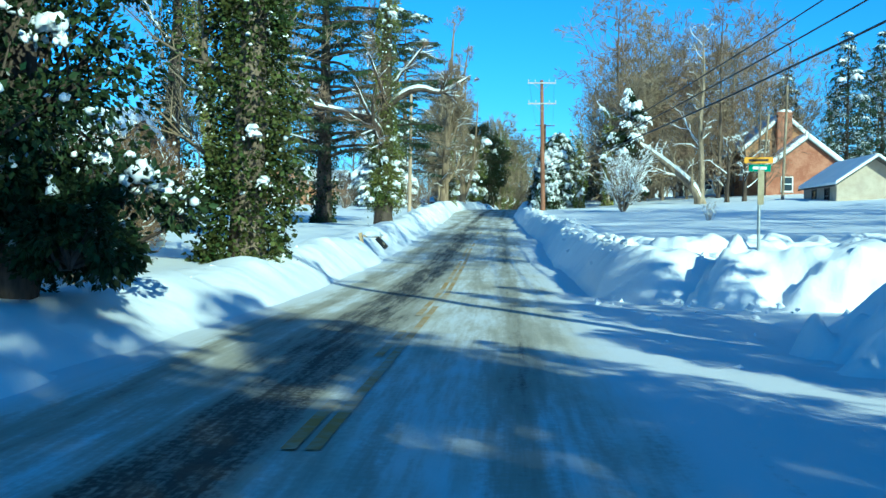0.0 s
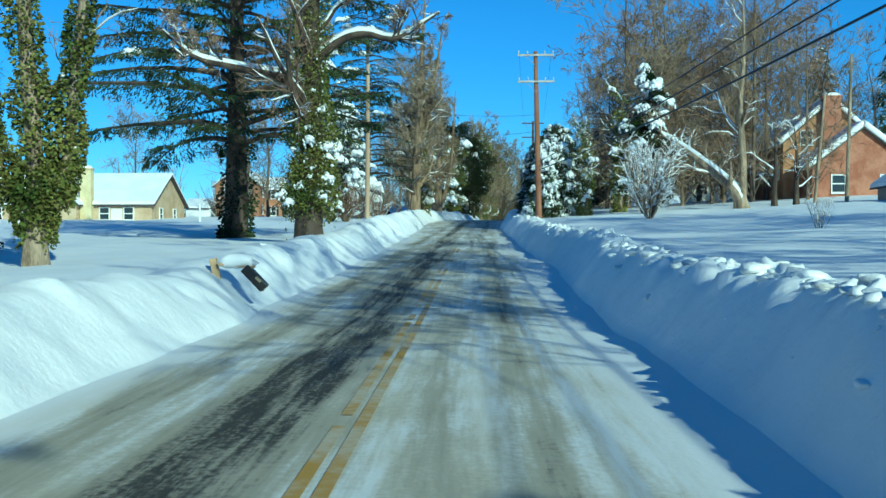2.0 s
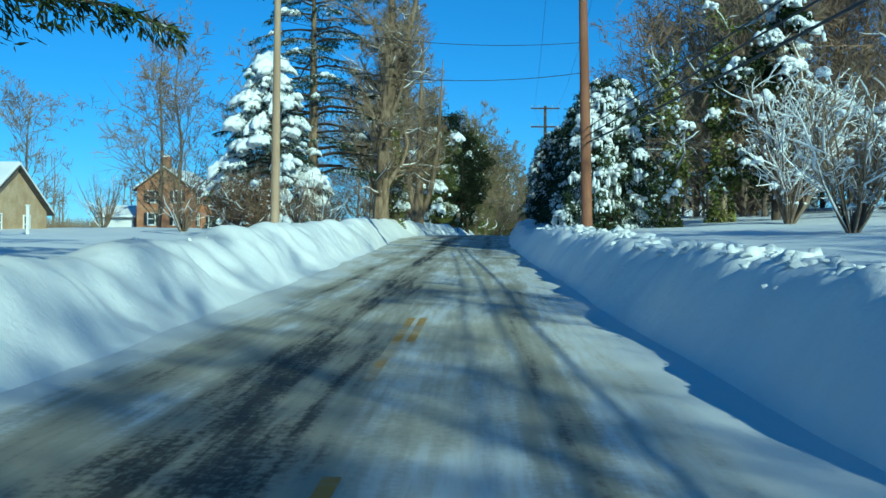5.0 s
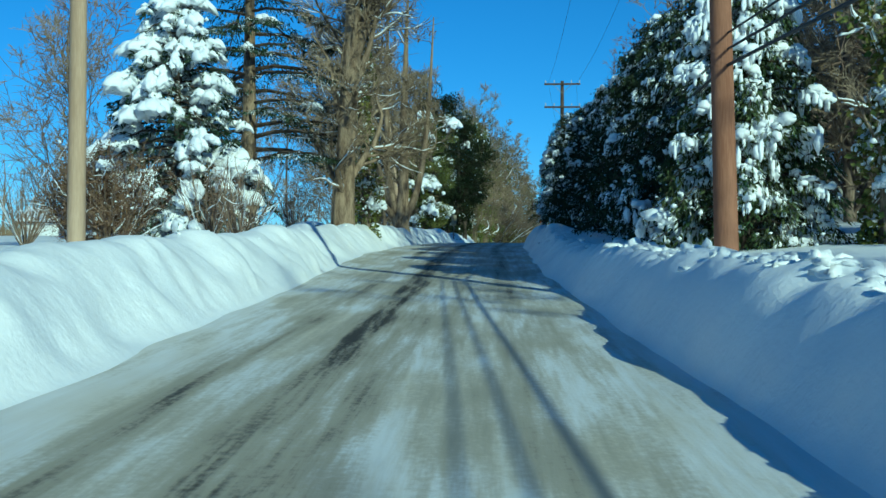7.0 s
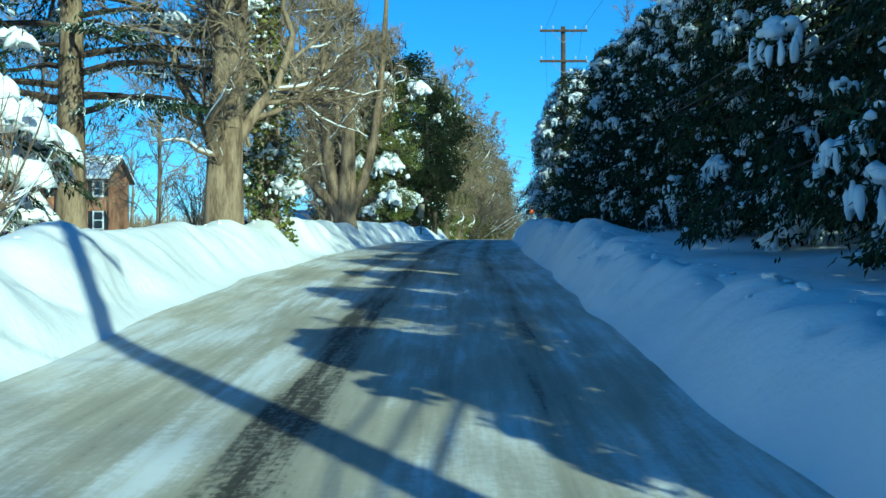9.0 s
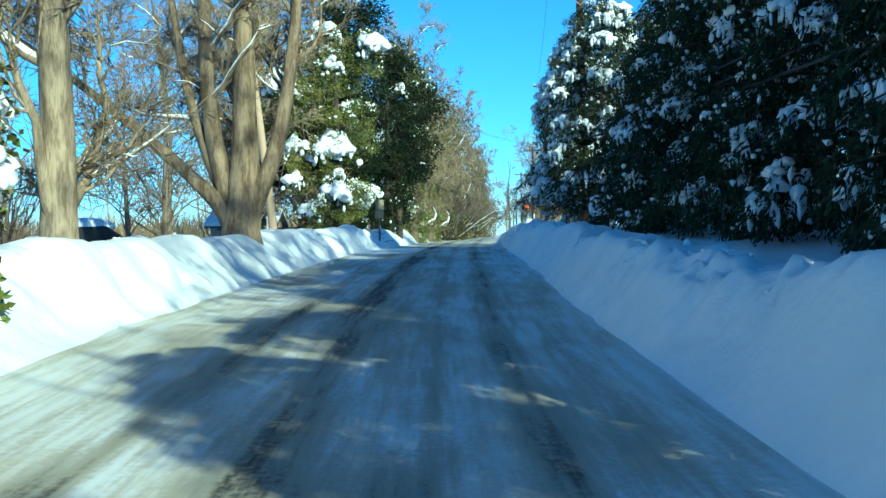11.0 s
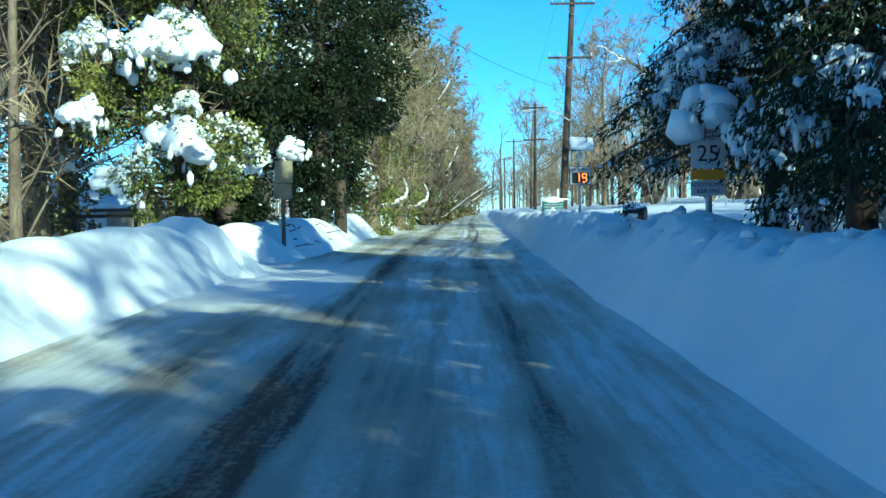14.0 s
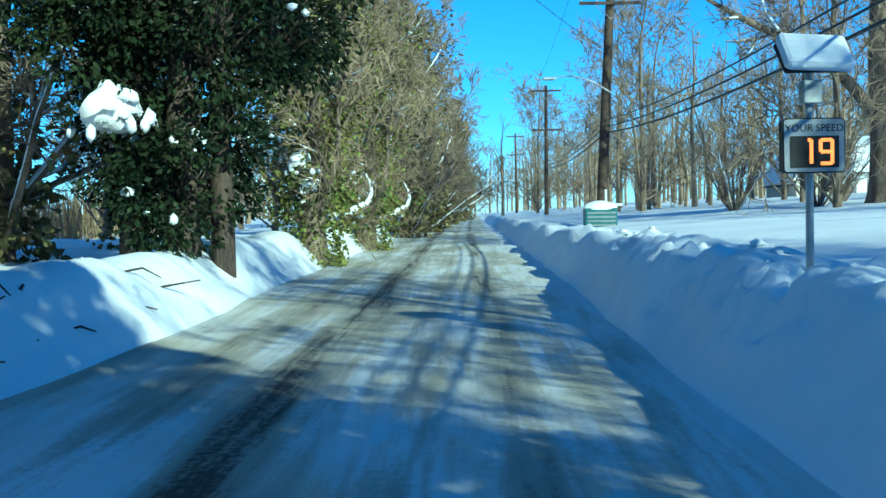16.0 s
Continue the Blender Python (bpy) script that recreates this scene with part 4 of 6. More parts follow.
def shrub(seed, height, width, stems=14, twig=TWIG, label="", snowy=0.5, detail=1.0, name="shrub", pads=0, pad=0.12, dead=0, least=0.005):
    rng = np.random.default_rng(seed)
    ob = new(name)
    tagged(ob, label, "shrub")
    az = rng.uniform(0, 6.28, stems)
    tip = np.stack([np.cos(az), np.sin(az)], 1) * (width * 0.5 * rng.uniform(0.3, 1.0, (stems, 1)))
    s = np.linspace(0, 1, 6)
    P = np.zeros((stems, 6, 3))
    P[:, :, :2] = tip[:, None] * (s ** 0.8)[None, :, None] + rng.normal(0, 0.04 * width * 0.5, (stems, 6, 2)) * s[None, :, None]
    P[:, :, 2] = -0.2 + (height * rng.uniform(0.65, 1.05, (stems, 1)) + 0.2) * s[None]
    R = 0.012 * height * rng.uniform(0.6, 1.2, (stems, 1)) * np.linspace(1, 0.2, 6)[None]
    part("stem", mesh_of("stem", *tubes(P, R, 5)), BARK, ob)
    P1, R1 = offshoots(rng, P, R, int(7 * detail), 0.2, 1, 38, 0.4, 0.6, 4, 0.25, 0.3, least)
    P2, R2 = offshoots(rng, P1, R1, int(5 * detail), 0.1, 1, 40, 0.55, 0.6, 3, 0.3, 0.2, least * 0.8)
    part("crown", mesh_of("crown", *joined([tubes(P1, R1, 3), spikes(P2, R2 * 1.2)])), twig, ob)
    sn = [x for x in (snow_on(P, R, rng, snowy, 0.8, 0.9), snow_on(P1, R1, rng, snowy, 0.8, 0.85), snow_on(P2, R2, rng, snowy * 0.4, 0.5, 0.8)) if x is not None]
    if dead:
        q = P2.reshape(-1, 3)[rng.integers(0, P2.shape[0] * P2.shape[1], dead)]
        part("foliage", mesh_of("foliage", *leaves(rng, q + rng.normal(0, 0.06, q.shape), 0.09, 0.6, 0.5)), DEAD_LEAF, ob, "withered leaves")
    if pads:
        sn.append(clump_snow(rng, P1.reshape(-1, 3), pads, pad))
    if sn:
        part("snow", mesh_of("snow", *joined(sn), smooth=True), SNOW, ob, "snow caught on the stems")
    return ob


def at(ob, x, y, turn=0, scale=1.0, sink=0.0):
    ob.matrix_world = Matrix.Translation((x, y, z_at(x, y) - sink)) @ pose(0, 0, 0, 0, 0, turn) @ Matrix.Scale(scale, 4)
    return ob


def again(ob, x, y, turn=0, scale=1.0):
    m = Matrix.Translation((x, y, z_at(x, y))) @ pose(0, 0, 0, 0, 0, turn)
    c = copy_thing(ob, m)
    c.matrix_basis = m @ Matrix.Scale(scale, 4)
    return c


build_ground()
build_road()
build_bank("left")
build_bank("right")
LUMP = np.random.default_rng(5)
build_lumps("snow_clods", "crumbly clods of snow along the bank's crest", 24, 92, 1500, 1, 1.02, 0.06, LUMP)
build_lumps("snow_clods", "crumbly clods of snow along the bank's crest", 92, 180, 700, 1, 1.05, 0.04, LUMP)
build_lumps("snow_clods", "small clods of snow on the bank's crest", 16, 180, 90, -1, 1.35, 0.035, LUMP)
build_pile("snow_mound", 5.0, 12.4, 2.2, 2.0, 0.85, "rounded heap of ploughed snow at the side street", 1.0, 0.5)
build_pile("snow_mound", 4.0, 25.4, 2.6, 2.5, 1.2, "steep crumbly heap of ploughed snow on the street corner", 4.0, 0.7)
build_pile("snow_mound", 6.3, 21.0, 3.5, 2.3, 1.2, "steep crumbly heap of ploughed snow along the side street", 7.0, 0.65)
dx, dy = LUMP.uniform(1.2, 7.0, 420), 22.6 - LUMP.exponential(1.5, 420)
ds = 0.055 * LUMP.uniform(0.3, 1.3, (420, 1)) ** 2 * LUMP.uniform(0.7, 1.3, (420, 3))
tagged(part("snow_clods", mesh_of("snow_clods", *blobs(LUMP, np.stack([dx, dy, ground_z(dx, dy) + 0.07], 1), ds, base=ICO1, rough=0.4)), SNOW), "loose crumbs of snow strewn over the street mouth", "snow clods", kind="stuff")
build_pile("snow_mound", -7.6, 156.0, 1.7, 1.9, 1.05, "sunlit heap of ploughed snow beside the drive", 9.0)

# ---- trees on the left ----
at(leafy_mass(11, [(0, 0, 0.9, 1.8, 1.2), (0.2, 0.3, 3.0, 1.8, 1.5), (-1.6, -1.6, 1.2, 1.8, 1.4), (-1.4, -1.8, 3.6, 1.8, 1.6), (-1.2, -1.8, 6.4, 1.8, 1.6), (-0.9, -0.4, 5.4, 1.9, 1.6), (0.9, -0.5, 0.9, 1.4, 1.0), (-0.5, -1.0, 2.2, 1.9, 1.4), (0.9, 0.1, 4.9, 1.4, 1.5), (0.6, 0.6, 7.0, 1.6, 1.6), (-2.4, -0.5, 2.4, 1.6, 1.8), (-2.8, 0, 5.0, 1.7, 1.8)], 60000, 0.11, HOLLY, "tall dark ivy-smothered evergreen tree with snow lumps", 500, 0.17, [([(0, 0, -0.4), (0, 0.1, 4), (0.2, 0, 8)], [0.3, 0.2, 0.05])], spread=0.8, per=18), -6.2, 13.0)
BRUSH = at(shrub(12, 3.0, 3.4, 44, TWIG_RED, "tangled bare undergrowth with dead leaves and snow", 0.08, 1.3, pads=60, pad=0.13, dead=5200, least=0.01), -7.7, 19.6, 0, 0.72)
for i, (x, y, sc) in enumerate(((-8.6, 22.6, 0.75), (-9.6, 25.4, 0.95), (-9.6, 19.6, 0.9), (-11.0, 23.0, 1.0), (-7.2, 17.2, 0.65), (-12.0, 27.5, 0.85))):
    again(BRUSH, x, y, 65 * i + 40, sc)
again(BRUSH, -12.4, 97.5, 200, 0.82)
again(BRUSH, -13.6, 98.6, 290, 0.7)
at(bare_tree(13, 13.0, 0.36, 12, 1.0, label="tree smothered in green ivy with snow tufts", bark=BARK, ivy_mat=IVY_DARK, ivy=20000, ivy_limbs=900, ivy_shag=0.9, ivy_size=0.12, pads=260, pad_size=0.13, first=0.2, snowy=0.4), -6.45, 24.8)
TW = [([(0, 0, -0.4), (0, 0, 0.9), (0.05, 0, 1.6), (-0.15, 0.1, 4), (-0.45, 0.2, 7.5), (-0.5, 0.3, 12)], [0.3, 0.26, 0.2, 0.19, 0.15, 0.04]),
      ([(0.05, 0, 1.0), (0.5, 0, 1.6), (0.85, 0.1, 2.6), (0.9, 0.1, 5), (1.5, 0.2, 8.5), (2.6, 0, 12)], [0.16, 0.15, 0.13, 0.12, 0.1, 0.03]),
      ([(-0.05, 0, 1.0), (-0.6, 0, 1.7), (-1.15, 0, 3.0), (-1.5, 0.1, 5), (-1.9, 0.2, 8), (-2.4, 0.3, 11)], [0.15, 0.14, 0.12, 0.1, 0.08, 0.03])]
at(bare_tree(14, 12.0, 0.28, 12, 0.9, 0.35, label="three-stemmed tree with ivy up its stems", bark=BARK_GREY, stems=TW, ivy=8500, ivy_shag=0.33, ivy_size=0.11, pads=70, pad_size=0.13, first=0.35, ivy_low=0.08, snowy=0.4), -11.85, 45.0)
at(bare_tree(15, 15.0, 0.42, 12, 1.0, 0.4, label="tree thick with dark ivy", bark=BARK_DARK, ivy=9000, ivy_mat=HOLLY, ivy_limbs=300, ivy_shag=0.8, ivy_size=0.14, pads=25, pad_size=0.15, first=0.2, snowy=0.3), -16.5, 50.5)
OAK = [([(0, 0, -0.4), (0, 0, 0.6), (0.05, 0, 2.0), (0.1, 0.1, 4.5), (0.0, 0.2, 9), (0.3, 0.3, 15)], [0.54, 0.45, 0.41, 0.36, 0.26, 0.06]),
       ([(0.05, 0, 5.0), (-0.4, -0.1, 5.55), (-1.6, -0.3, 5.7), (-2.9, -0.4, 6.0), (-3.8, -0.5, 6.15), (-4.8, -0.6, 7.1)], [0.19, 0.17, 0.14, 0.12, 0.09, 0.03]),
       ([(0.1, 0, 6.0), (0.9, 0, 6.8), (1.9, 0, 7.15), (2.7, 0, 6.75), (3.3, 0, 7.0), (4.4, 0, 7.7)], [0.18, 0.16, 0.13, 0.11, 0.08, 0.03])]
at(bare_tree(16, 15.0, 0.5, 27, 1.3, 0.34, label="large tree wrapped in ivy with plastered snow", bark=BARK_DARK, stems=OAK, ivy=26000, ivy_stems=1, ivy_shag=0.5, ivy_size=0.085, pads=420, pad_size=0.13, first=0.5, ivy_low=0.2, snowy=0.7, hang=1500, twig=TWIG_RED), -7.55, 56.8)
at(conifer(17, 20.0, 6.6, 90, 400, 14, 0.19, PINE, "tall white pine with long level branches", 0.05, 0.26, 0.4, 0.45, "pine_tree", 0.46, 0.7, coat=3500), -12.5, 66.7)
at(conifer(18, 9.4, 3.2, 120, 90, 300, 0.06, NEEDLE, "spruce bowed under thick white snow", 0.55, 0.26, 0.5, 0.6, fine=True), -14.6, 110.5)
at(conifer(19, 19.0, 5.0, 84, 260, 40, 0.17, NEEDLE, "tall dark pine with layered branches", 0.2, 0.22, 0.45, 0.6, "pine_tree", 0.36, 0.8, bark=BARK_TAN), -13.4, 117.0)
at(bare_tree(20, 19.0, 0.5, 26, 1.45, 0.32, label="tall tan-barked leafless tree with snow in its forks", bark=BARK_TAN, twig=TWIG, stems=[([(0, 0, -0.5), (0, 0, 0.4), (0.1, 0, 4), (0.35, 0, 8), (0.5, 0.2, 13), (0.9, 0, 19)], [0.56, 0.44, 0.38, 0.32, 0.22, 0.05]), ([(0.3, 0, 7.0), (0.8, 0.2, 8.5), (1.3, 0.3, 10.5), (1.9, 0.3, 13), (2.4, 0.5, 17)], [0.26, 0.22, 0.17, 0.12, 0.03])], first=0.2, snowy=0.55, twig_r=0.012), -9.0, 114.8)
at(bare_tree(21, 12.0, 0.2, 10, 0.7, 0.25, label="slim tree with ivy plastered white with snow", bark=BARK, ivy=8000, ivy_shag=0.6, ivy_size=0.12, pads=300, pad_size=0.19, first=0.4, snowy=0.4), -8.55, 118.5)
MAPLE = [([(0, 0, -0.5), (0, 0, 0.2), (0.05, 0, 1.3), (0.2, 0, 3.2), (0.15, 0.2, 8), (0.4, 0.2, 15)], [0.72, 0.5, 0.40, 0.27, 0.21, 0.05]),
         ([(0, 0, 0.2), (-0.2, 0, 1.3), (-0.75, 0.2, 3.0), (-0.95, 0.4, 8), (-0.8, 0.5, 14)], [0.30, 0.27, 0.20, 0.16, 0.04]),
         ([(0.05, 0, 0.2), (0.3, 0, 1.2), (0.95, 0, 2.3), (1.35, 0.1, 4.6), (1.7, 0.1, 8), (1.9, 0.2, 13)], [0.30, 0.26, 0.19, 0.16, 0.12, 0.03]),
         ([(0, 0, 0.2), (-0.3, -0.1, 1.1), (-1.3, -0.3, 2.1), (-2.7, -0.6, 3.4), (-4.6, -0.8, 4.9), (-6.4, -1, 6.2)], [0.28, 0.22, 0.15, 0.12, 0.09, 0.03]),
         ([(0, 0, 0.3), (-0.25, 0.1, 1.2), (-1.0, 0.3, 2.8), (-1.6, 0.6, 5.2), (-2.1, 0.9, 9.0)], [0.26, 0.2, 0.14, 0.11, 0.03])]
at(bare_tree(22, 15.0, 0.5, 40, 1.3, 0.3, label="many-stemmed pale leafless maple on the bank", bark=BARK_TAN, stems=MAPLE, first=0.5, snowy=0.5, twig_r=0.012), -8.5, 135.5)
at(bare_tree(23, 15.0, 0.3, 26, 1.4, 0.36, label="leafless tree with a twiggy crown", first=0.2, snowy=0.35, twig_r=0.012), -10.5, 128.0)

at(leafy_mass(30, [(0, 0, 2.0, 1.8, 1.3), (-0.8, 0.3, 3.8, 2.0, 1.5), (0.4, 0.6, 5.6, 2.0, 1.6), (-1.0, 0.5, 7.4, 2.1, 1.7), (0.5, 1.5, 9.0, 1.9, 1.7), (-2.5, 0.5, 6.5, 1.8, 1.4)], 46000, 0.10, IVY, "sunlit ivy-covered evergreen tree heaped with snow", 1500, 0.15, [([(0, 0, -0.4), (0, 0.2, 4), (0, 0.5, 9)], [0.3, 0.2, 0.05])], spread=0.85, per=60), -8.3, 159.8)
at(leafy_mass(31, [(0, 0, 1.9, 1.7, 1.7), (1.2, 3.0, 5.0, 2.0, 2.0), (1.4, 5.0, 8.0, 2.0, 2.0), (0.4, 0.3, 4.4, 2.0, 1.9), (-0.2, 1.0, 7.2, 2.3, 2.0), (0.2, 1.0, 10.0, 2.0, 1.9), (-1.2, 0.3, 4.4, 1.8, 1.8)], 58000, 0.13, HOLLY_SHADED, "tall dark evergreen tree with snow tufts", 150, 0.19, [([(0, 0, -0.4), (0, 0.2, 4), (0, 0.5, 10)], [0.32, 0.22, 0.05]), ([(-0.9, 0.2, -0.4), (-0.8, 0.2, 2), (-0.4, 0.5, 6)], [0.26, 0.2, 0.05]), ([(0.6, 0.4, -0.4), (0.6, 0.4, 2), (0.5, 0.5, 6)], [0.22, 0.2, 0.05])], spread=0.85, per=30), -6.5, 172.6)
at(leafy_mass(32, [(0, 0, 1.1, 0.9, 1.2), (-0.2, 0.2, 2.8, 1.5, 1.3), (0, 0, 4.3, 2.4, 2.2), (0, 0.5, 8.0, 2.5, 2.2), (-1.8, 0.5, 5.6, 2.3, 2.0), (0.5, 0, 11, 2.1, 2.0), (-3.6, 0, 7, 2.2, 2.2), (-3.4, 0.4, 4.2, 2.0, 1.6), (-5.6, 0.6, 6.0, 2.2, 2.2)], 62000, 0.14, HOLLY_SHADED, "tall dark evergreen tree beside the drive", 60, 0.19, [([(0, 0, -0.4), (0, 0.2, 4), (0, 0.5, 10)], [0.36, 0.26, 0.05])], spread=0.85), -8.4, 165.6)
YV = at(bare_tree(33, 14.0, 0.3, 20, 1.35, 0.36, label="leafless tree hung with yellow-green ivy", bark=BARK, ivy=7000, ivy_limbs=300, ivy_mat=IVY, ivy_shag=0.9, ivy_size=0.13, pads=70, pad_size=0.2, first=0.22, snowy=0.25, twig_r=0.012), -5.3, 183.0)
YW = at(bare_tree(34, 15.0, 0.28, 20, 1.35, 0.36, label="leafless tree with brownish ivy and a dense crown", bark=BARK, ivy=3500, ivy_limbs=150, ivy_mat=IVY_BROWN, ivy_shag=0.8, ivy_size=0.15, pads=60, pad_size=0.18, first=0.22, snowy=0.25, twig_r=0.014, twig=TWIG), -13.0, 164.0)
YF = at(bare_tree(35, 14.0, 0.25, 24, 0.85, 0.4, label="leafless roadside tree with patches of ivy", bark=BARK, twig=TWIG, ivy=1500, ivy_limbs=60, ivy_mat=IVY_BROWN, ivy_shag=0.9, ivy_size=0.26, first=0.1, snowy=0.35, twig_r=0.018, single=False), -6.0, 202.0)
for i, (x, y, k, sc) in enumerate(((-4.4, 194, 0, 1.05), (-3.0, 212, 2, 1.0), (-1.9, 226, 2, 1.0), (-1.0, 242, 2, 1.05), (0.6, 262, 2, 1.0), (2.5, 286, 2, 1.0), (-10.6, 186, 1, 1.1), (-14, 170, 1, 0.95), (-11.5, 178, 2, 1.05), (-4.5, 218, 2, 1.1), (-3.0, 234, 2, 1.0), (4.5, 310, 2, 1.0))):
    again((YV, YW, YF)[k], x, y, 77 * i, sc)

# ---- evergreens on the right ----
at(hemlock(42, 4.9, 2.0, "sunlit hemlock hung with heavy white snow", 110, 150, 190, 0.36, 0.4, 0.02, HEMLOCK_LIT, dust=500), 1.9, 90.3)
H1 = at(hemlock(40, 6.0, 2.5, "bushy dark hemlock with scattered snow-laden boughs", 130, 230, 105, 0.30, 0.34), 2.3, 94.6)
H2 = at(hemlock(41, 6.7, 2.7, "tall dark hemlock with drooping snow-laden boughs", 140, 230, 120, 0.32, 0.38), 2.5, 104.2)
for i, (x, y, k, sc) in enumerate(((2.4, 99.4, 0, 1.0), (2.6, 109.0, 0, 1.05), (2.8, 113.8, 1, 0.98), (2.7, 118.8, 0, 1.05), (2.6, 123.6, 1, 1.0), (2.3, 128.8, 0, 1.1), (2.7, 134.0, 1, 1.0), (3.2, 139.4, 0, 1.05))):
    again((H1, H2)[k], x, y, 47 * i, sc)
at(hemlock(44, 8.2, 3.1, "broad hemlock hung with big drooping pads of snow", 190, 220, 150, 0.42, 0.32, 0.07, size=0.13), 2.4, 147.4)
at(hemlock(45, 7.6, 3.0, "spreading hemlock with snow pads beside the road signs", 170, 380, 105, 0.42, 0.5, 0.15, size=0.095), 1.9, 151.4)
CON = at(conifer(43, 15.0, 3.2, 110, 50, 14, 0.08, NEEDLE, "tall dark spruce, also copied as an added shade tree", 0.3, 0.46, 0.4, 0.8), 29.0, 106.0)
again(CON, 34.0, 112.0, 80, 1.05)
again(CON, 27.0, 122.0, 150, 0.9)
# spruces added behind the hemlock row to carry its shade across the road
for i, (x, y, sc) in enumerate(((7.0, 116, 0.5), (7.2, 124, 0.5), (7.4, 131, 0.52))):
    again(CON, x, y, 70 * i, sc)
# unseen hemlock added to shade the snow mound by the side street
again(H2, 7.6, 4.2, 30, 0.68)

# ---- garden on the right ----
LEAN = [([(0, 0, -0.5), (0, 0, 0.5), (-0.6, 0.5, 1.5), (-2.0, 1.8, 2.9), (-3.6, 3.2, 4.3), (-5.2, 4.6, 5.5)], [0.46, 0.38, 0.32, 0.27, 0.21, 0.08]),
        ([(0.1, 0.1, 0), (0.15, 0.2, 3), (-0.1, 0.3, 6), (0.2, 0.3, 9), (0.1, 0.2, 12.5)], [0.26, 0.22, 0.17, 0.12, 0.04])]
at(bare_tree(50, 11.0, 0.4, 20, 1.0, 0.34, label="half-fallen leaning tree plastered with snow", stems=LEAN, bark=BARK_GREY, first=0.3, snowy=0.95, pads=0), 12.9, 86.9)
at(leafy_mass(51, [(0.2, 0, 1.9, 1.7, 1.6), (0.3, 0, 4.0, 1.6, 1.6), (-0.3, 0, 5.8, 1.25, 1.3), (0.3, 0, 7.1, 0.9, 1.2), (0.0, 0, 8.6, 0.5, 1.1)], 22000, 0.12, HOLLY, "tall ragged juniper nearly white with snow", 700, 0.2, [([(0, 0, -0.4), (0, 0, 9.2)], [0.18, 0.03])], per=11, droop=0.6), 7.95, 91.0)
at(shrub(52, 3.4, 3.2, 26, TWIG, "rounded bare shrub frosted with snow", 0.55, 1.2, pads=220, pad=0.09), 6.19, 76.4)
at(shrub(53, 4.6, 4.4, 24, TWIG_RED, "large reddish bare shrub frosted with snow", 0.9, 1.3, pads=200, pad=0.10), 6.95, 85.2)
at(bare_tree(54, 5.5, 0.12, 10, 0.8, 0.4, label="small bare tree hung with ivy and snow", ivy=2600, ivy_limbs=120, ivy_shag=0.4, ivy_size=0.12, pads=120, pad_size=0.17, first=0.3, snowy=0.8), 3.84, 88.6)
at(bare_tree(55, 7.5, 0.16, 12, 0.8, 0.4, label="slim ivy-clad tree in the snowy garden", ivy=5200, ivy_limbs=160, ivy_shag=0.45, ivy_size=0.12, pads=110, pad_size=0.17, first=0.3, snowy=0.8), 6.2, 92.0)
for i, (x, y) in enumerate(((15.2, 88.5), (16.6, 89.0))):
    at(bare_tree(56 + i, 5.0, 0.16, 9, 0.8, 0.5, label="small spreading bare fruit tree edged with snow", first=0.3, snowy=0.95, bark=BARK_DARK, rise=0.1), x, y)
at(shrub(58, 0.9, 1.1, 12, TWIG, "small dry bush poking through the snow", 0.2, 0.7), 8.3, 53.0)

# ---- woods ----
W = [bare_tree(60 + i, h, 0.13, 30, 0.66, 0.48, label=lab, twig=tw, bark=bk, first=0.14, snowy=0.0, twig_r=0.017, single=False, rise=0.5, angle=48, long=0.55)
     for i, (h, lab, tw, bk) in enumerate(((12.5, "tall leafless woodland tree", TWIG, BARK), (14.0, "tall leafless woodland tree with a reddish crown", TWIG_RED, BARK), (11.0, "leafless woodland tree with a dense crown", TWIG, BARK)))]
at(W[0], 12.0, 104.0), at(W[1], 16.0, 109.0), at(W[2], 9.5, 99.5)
WR = np.random.default_rng(9)
behind_garden = [(10, 108), (7.6, 103), (7.8, 109.5), (13, 114), (17, 101), (20, 116), (24, 112), (12, 121), (22, 126), (27, 131), (17, 133), (15, 139), (31, 120), (19, 97), (13, 148), (9, 104), (14, 105), (19, 108), (11, 112), (15, 118), (18, 122), (23, 118), (10, 126), (13, 131), (29, 126), (8.5, 114), (36, 118)]
far_right = [(11, 189), (14, 201), (10, 214), (13, 226), (17, 215), (20, 232), (12, 243), (16, 258), (22, 205), (14, 275), (20, 290), (9.5, 262), (12, 285), (2, 330)]
far_left = [(-11.6, 160.5), (-13, 148), (-16, 160), (-21, 150), (-12, 190), (-16, 200), (-10, 208), (-14, 220), (-9, 232), (-13, 246), (-7, 255), (-10, 272), (-5, 290), (-24, 128), (-28, 136), (-46, 150), (-22, 137), (-24, 180)]
for i, (x, y) in enumerate(behind_garden + far_right + far_left):
    again(W[i % 3], x + WR.uniform(-1, 1), y + WR.uniform(-1.5, 1.5), WR.uniform(0, 360), WR.uniform(0.8, 1.15) * (1.18 if x > 0 and 98 < y < 140 else 1.0))
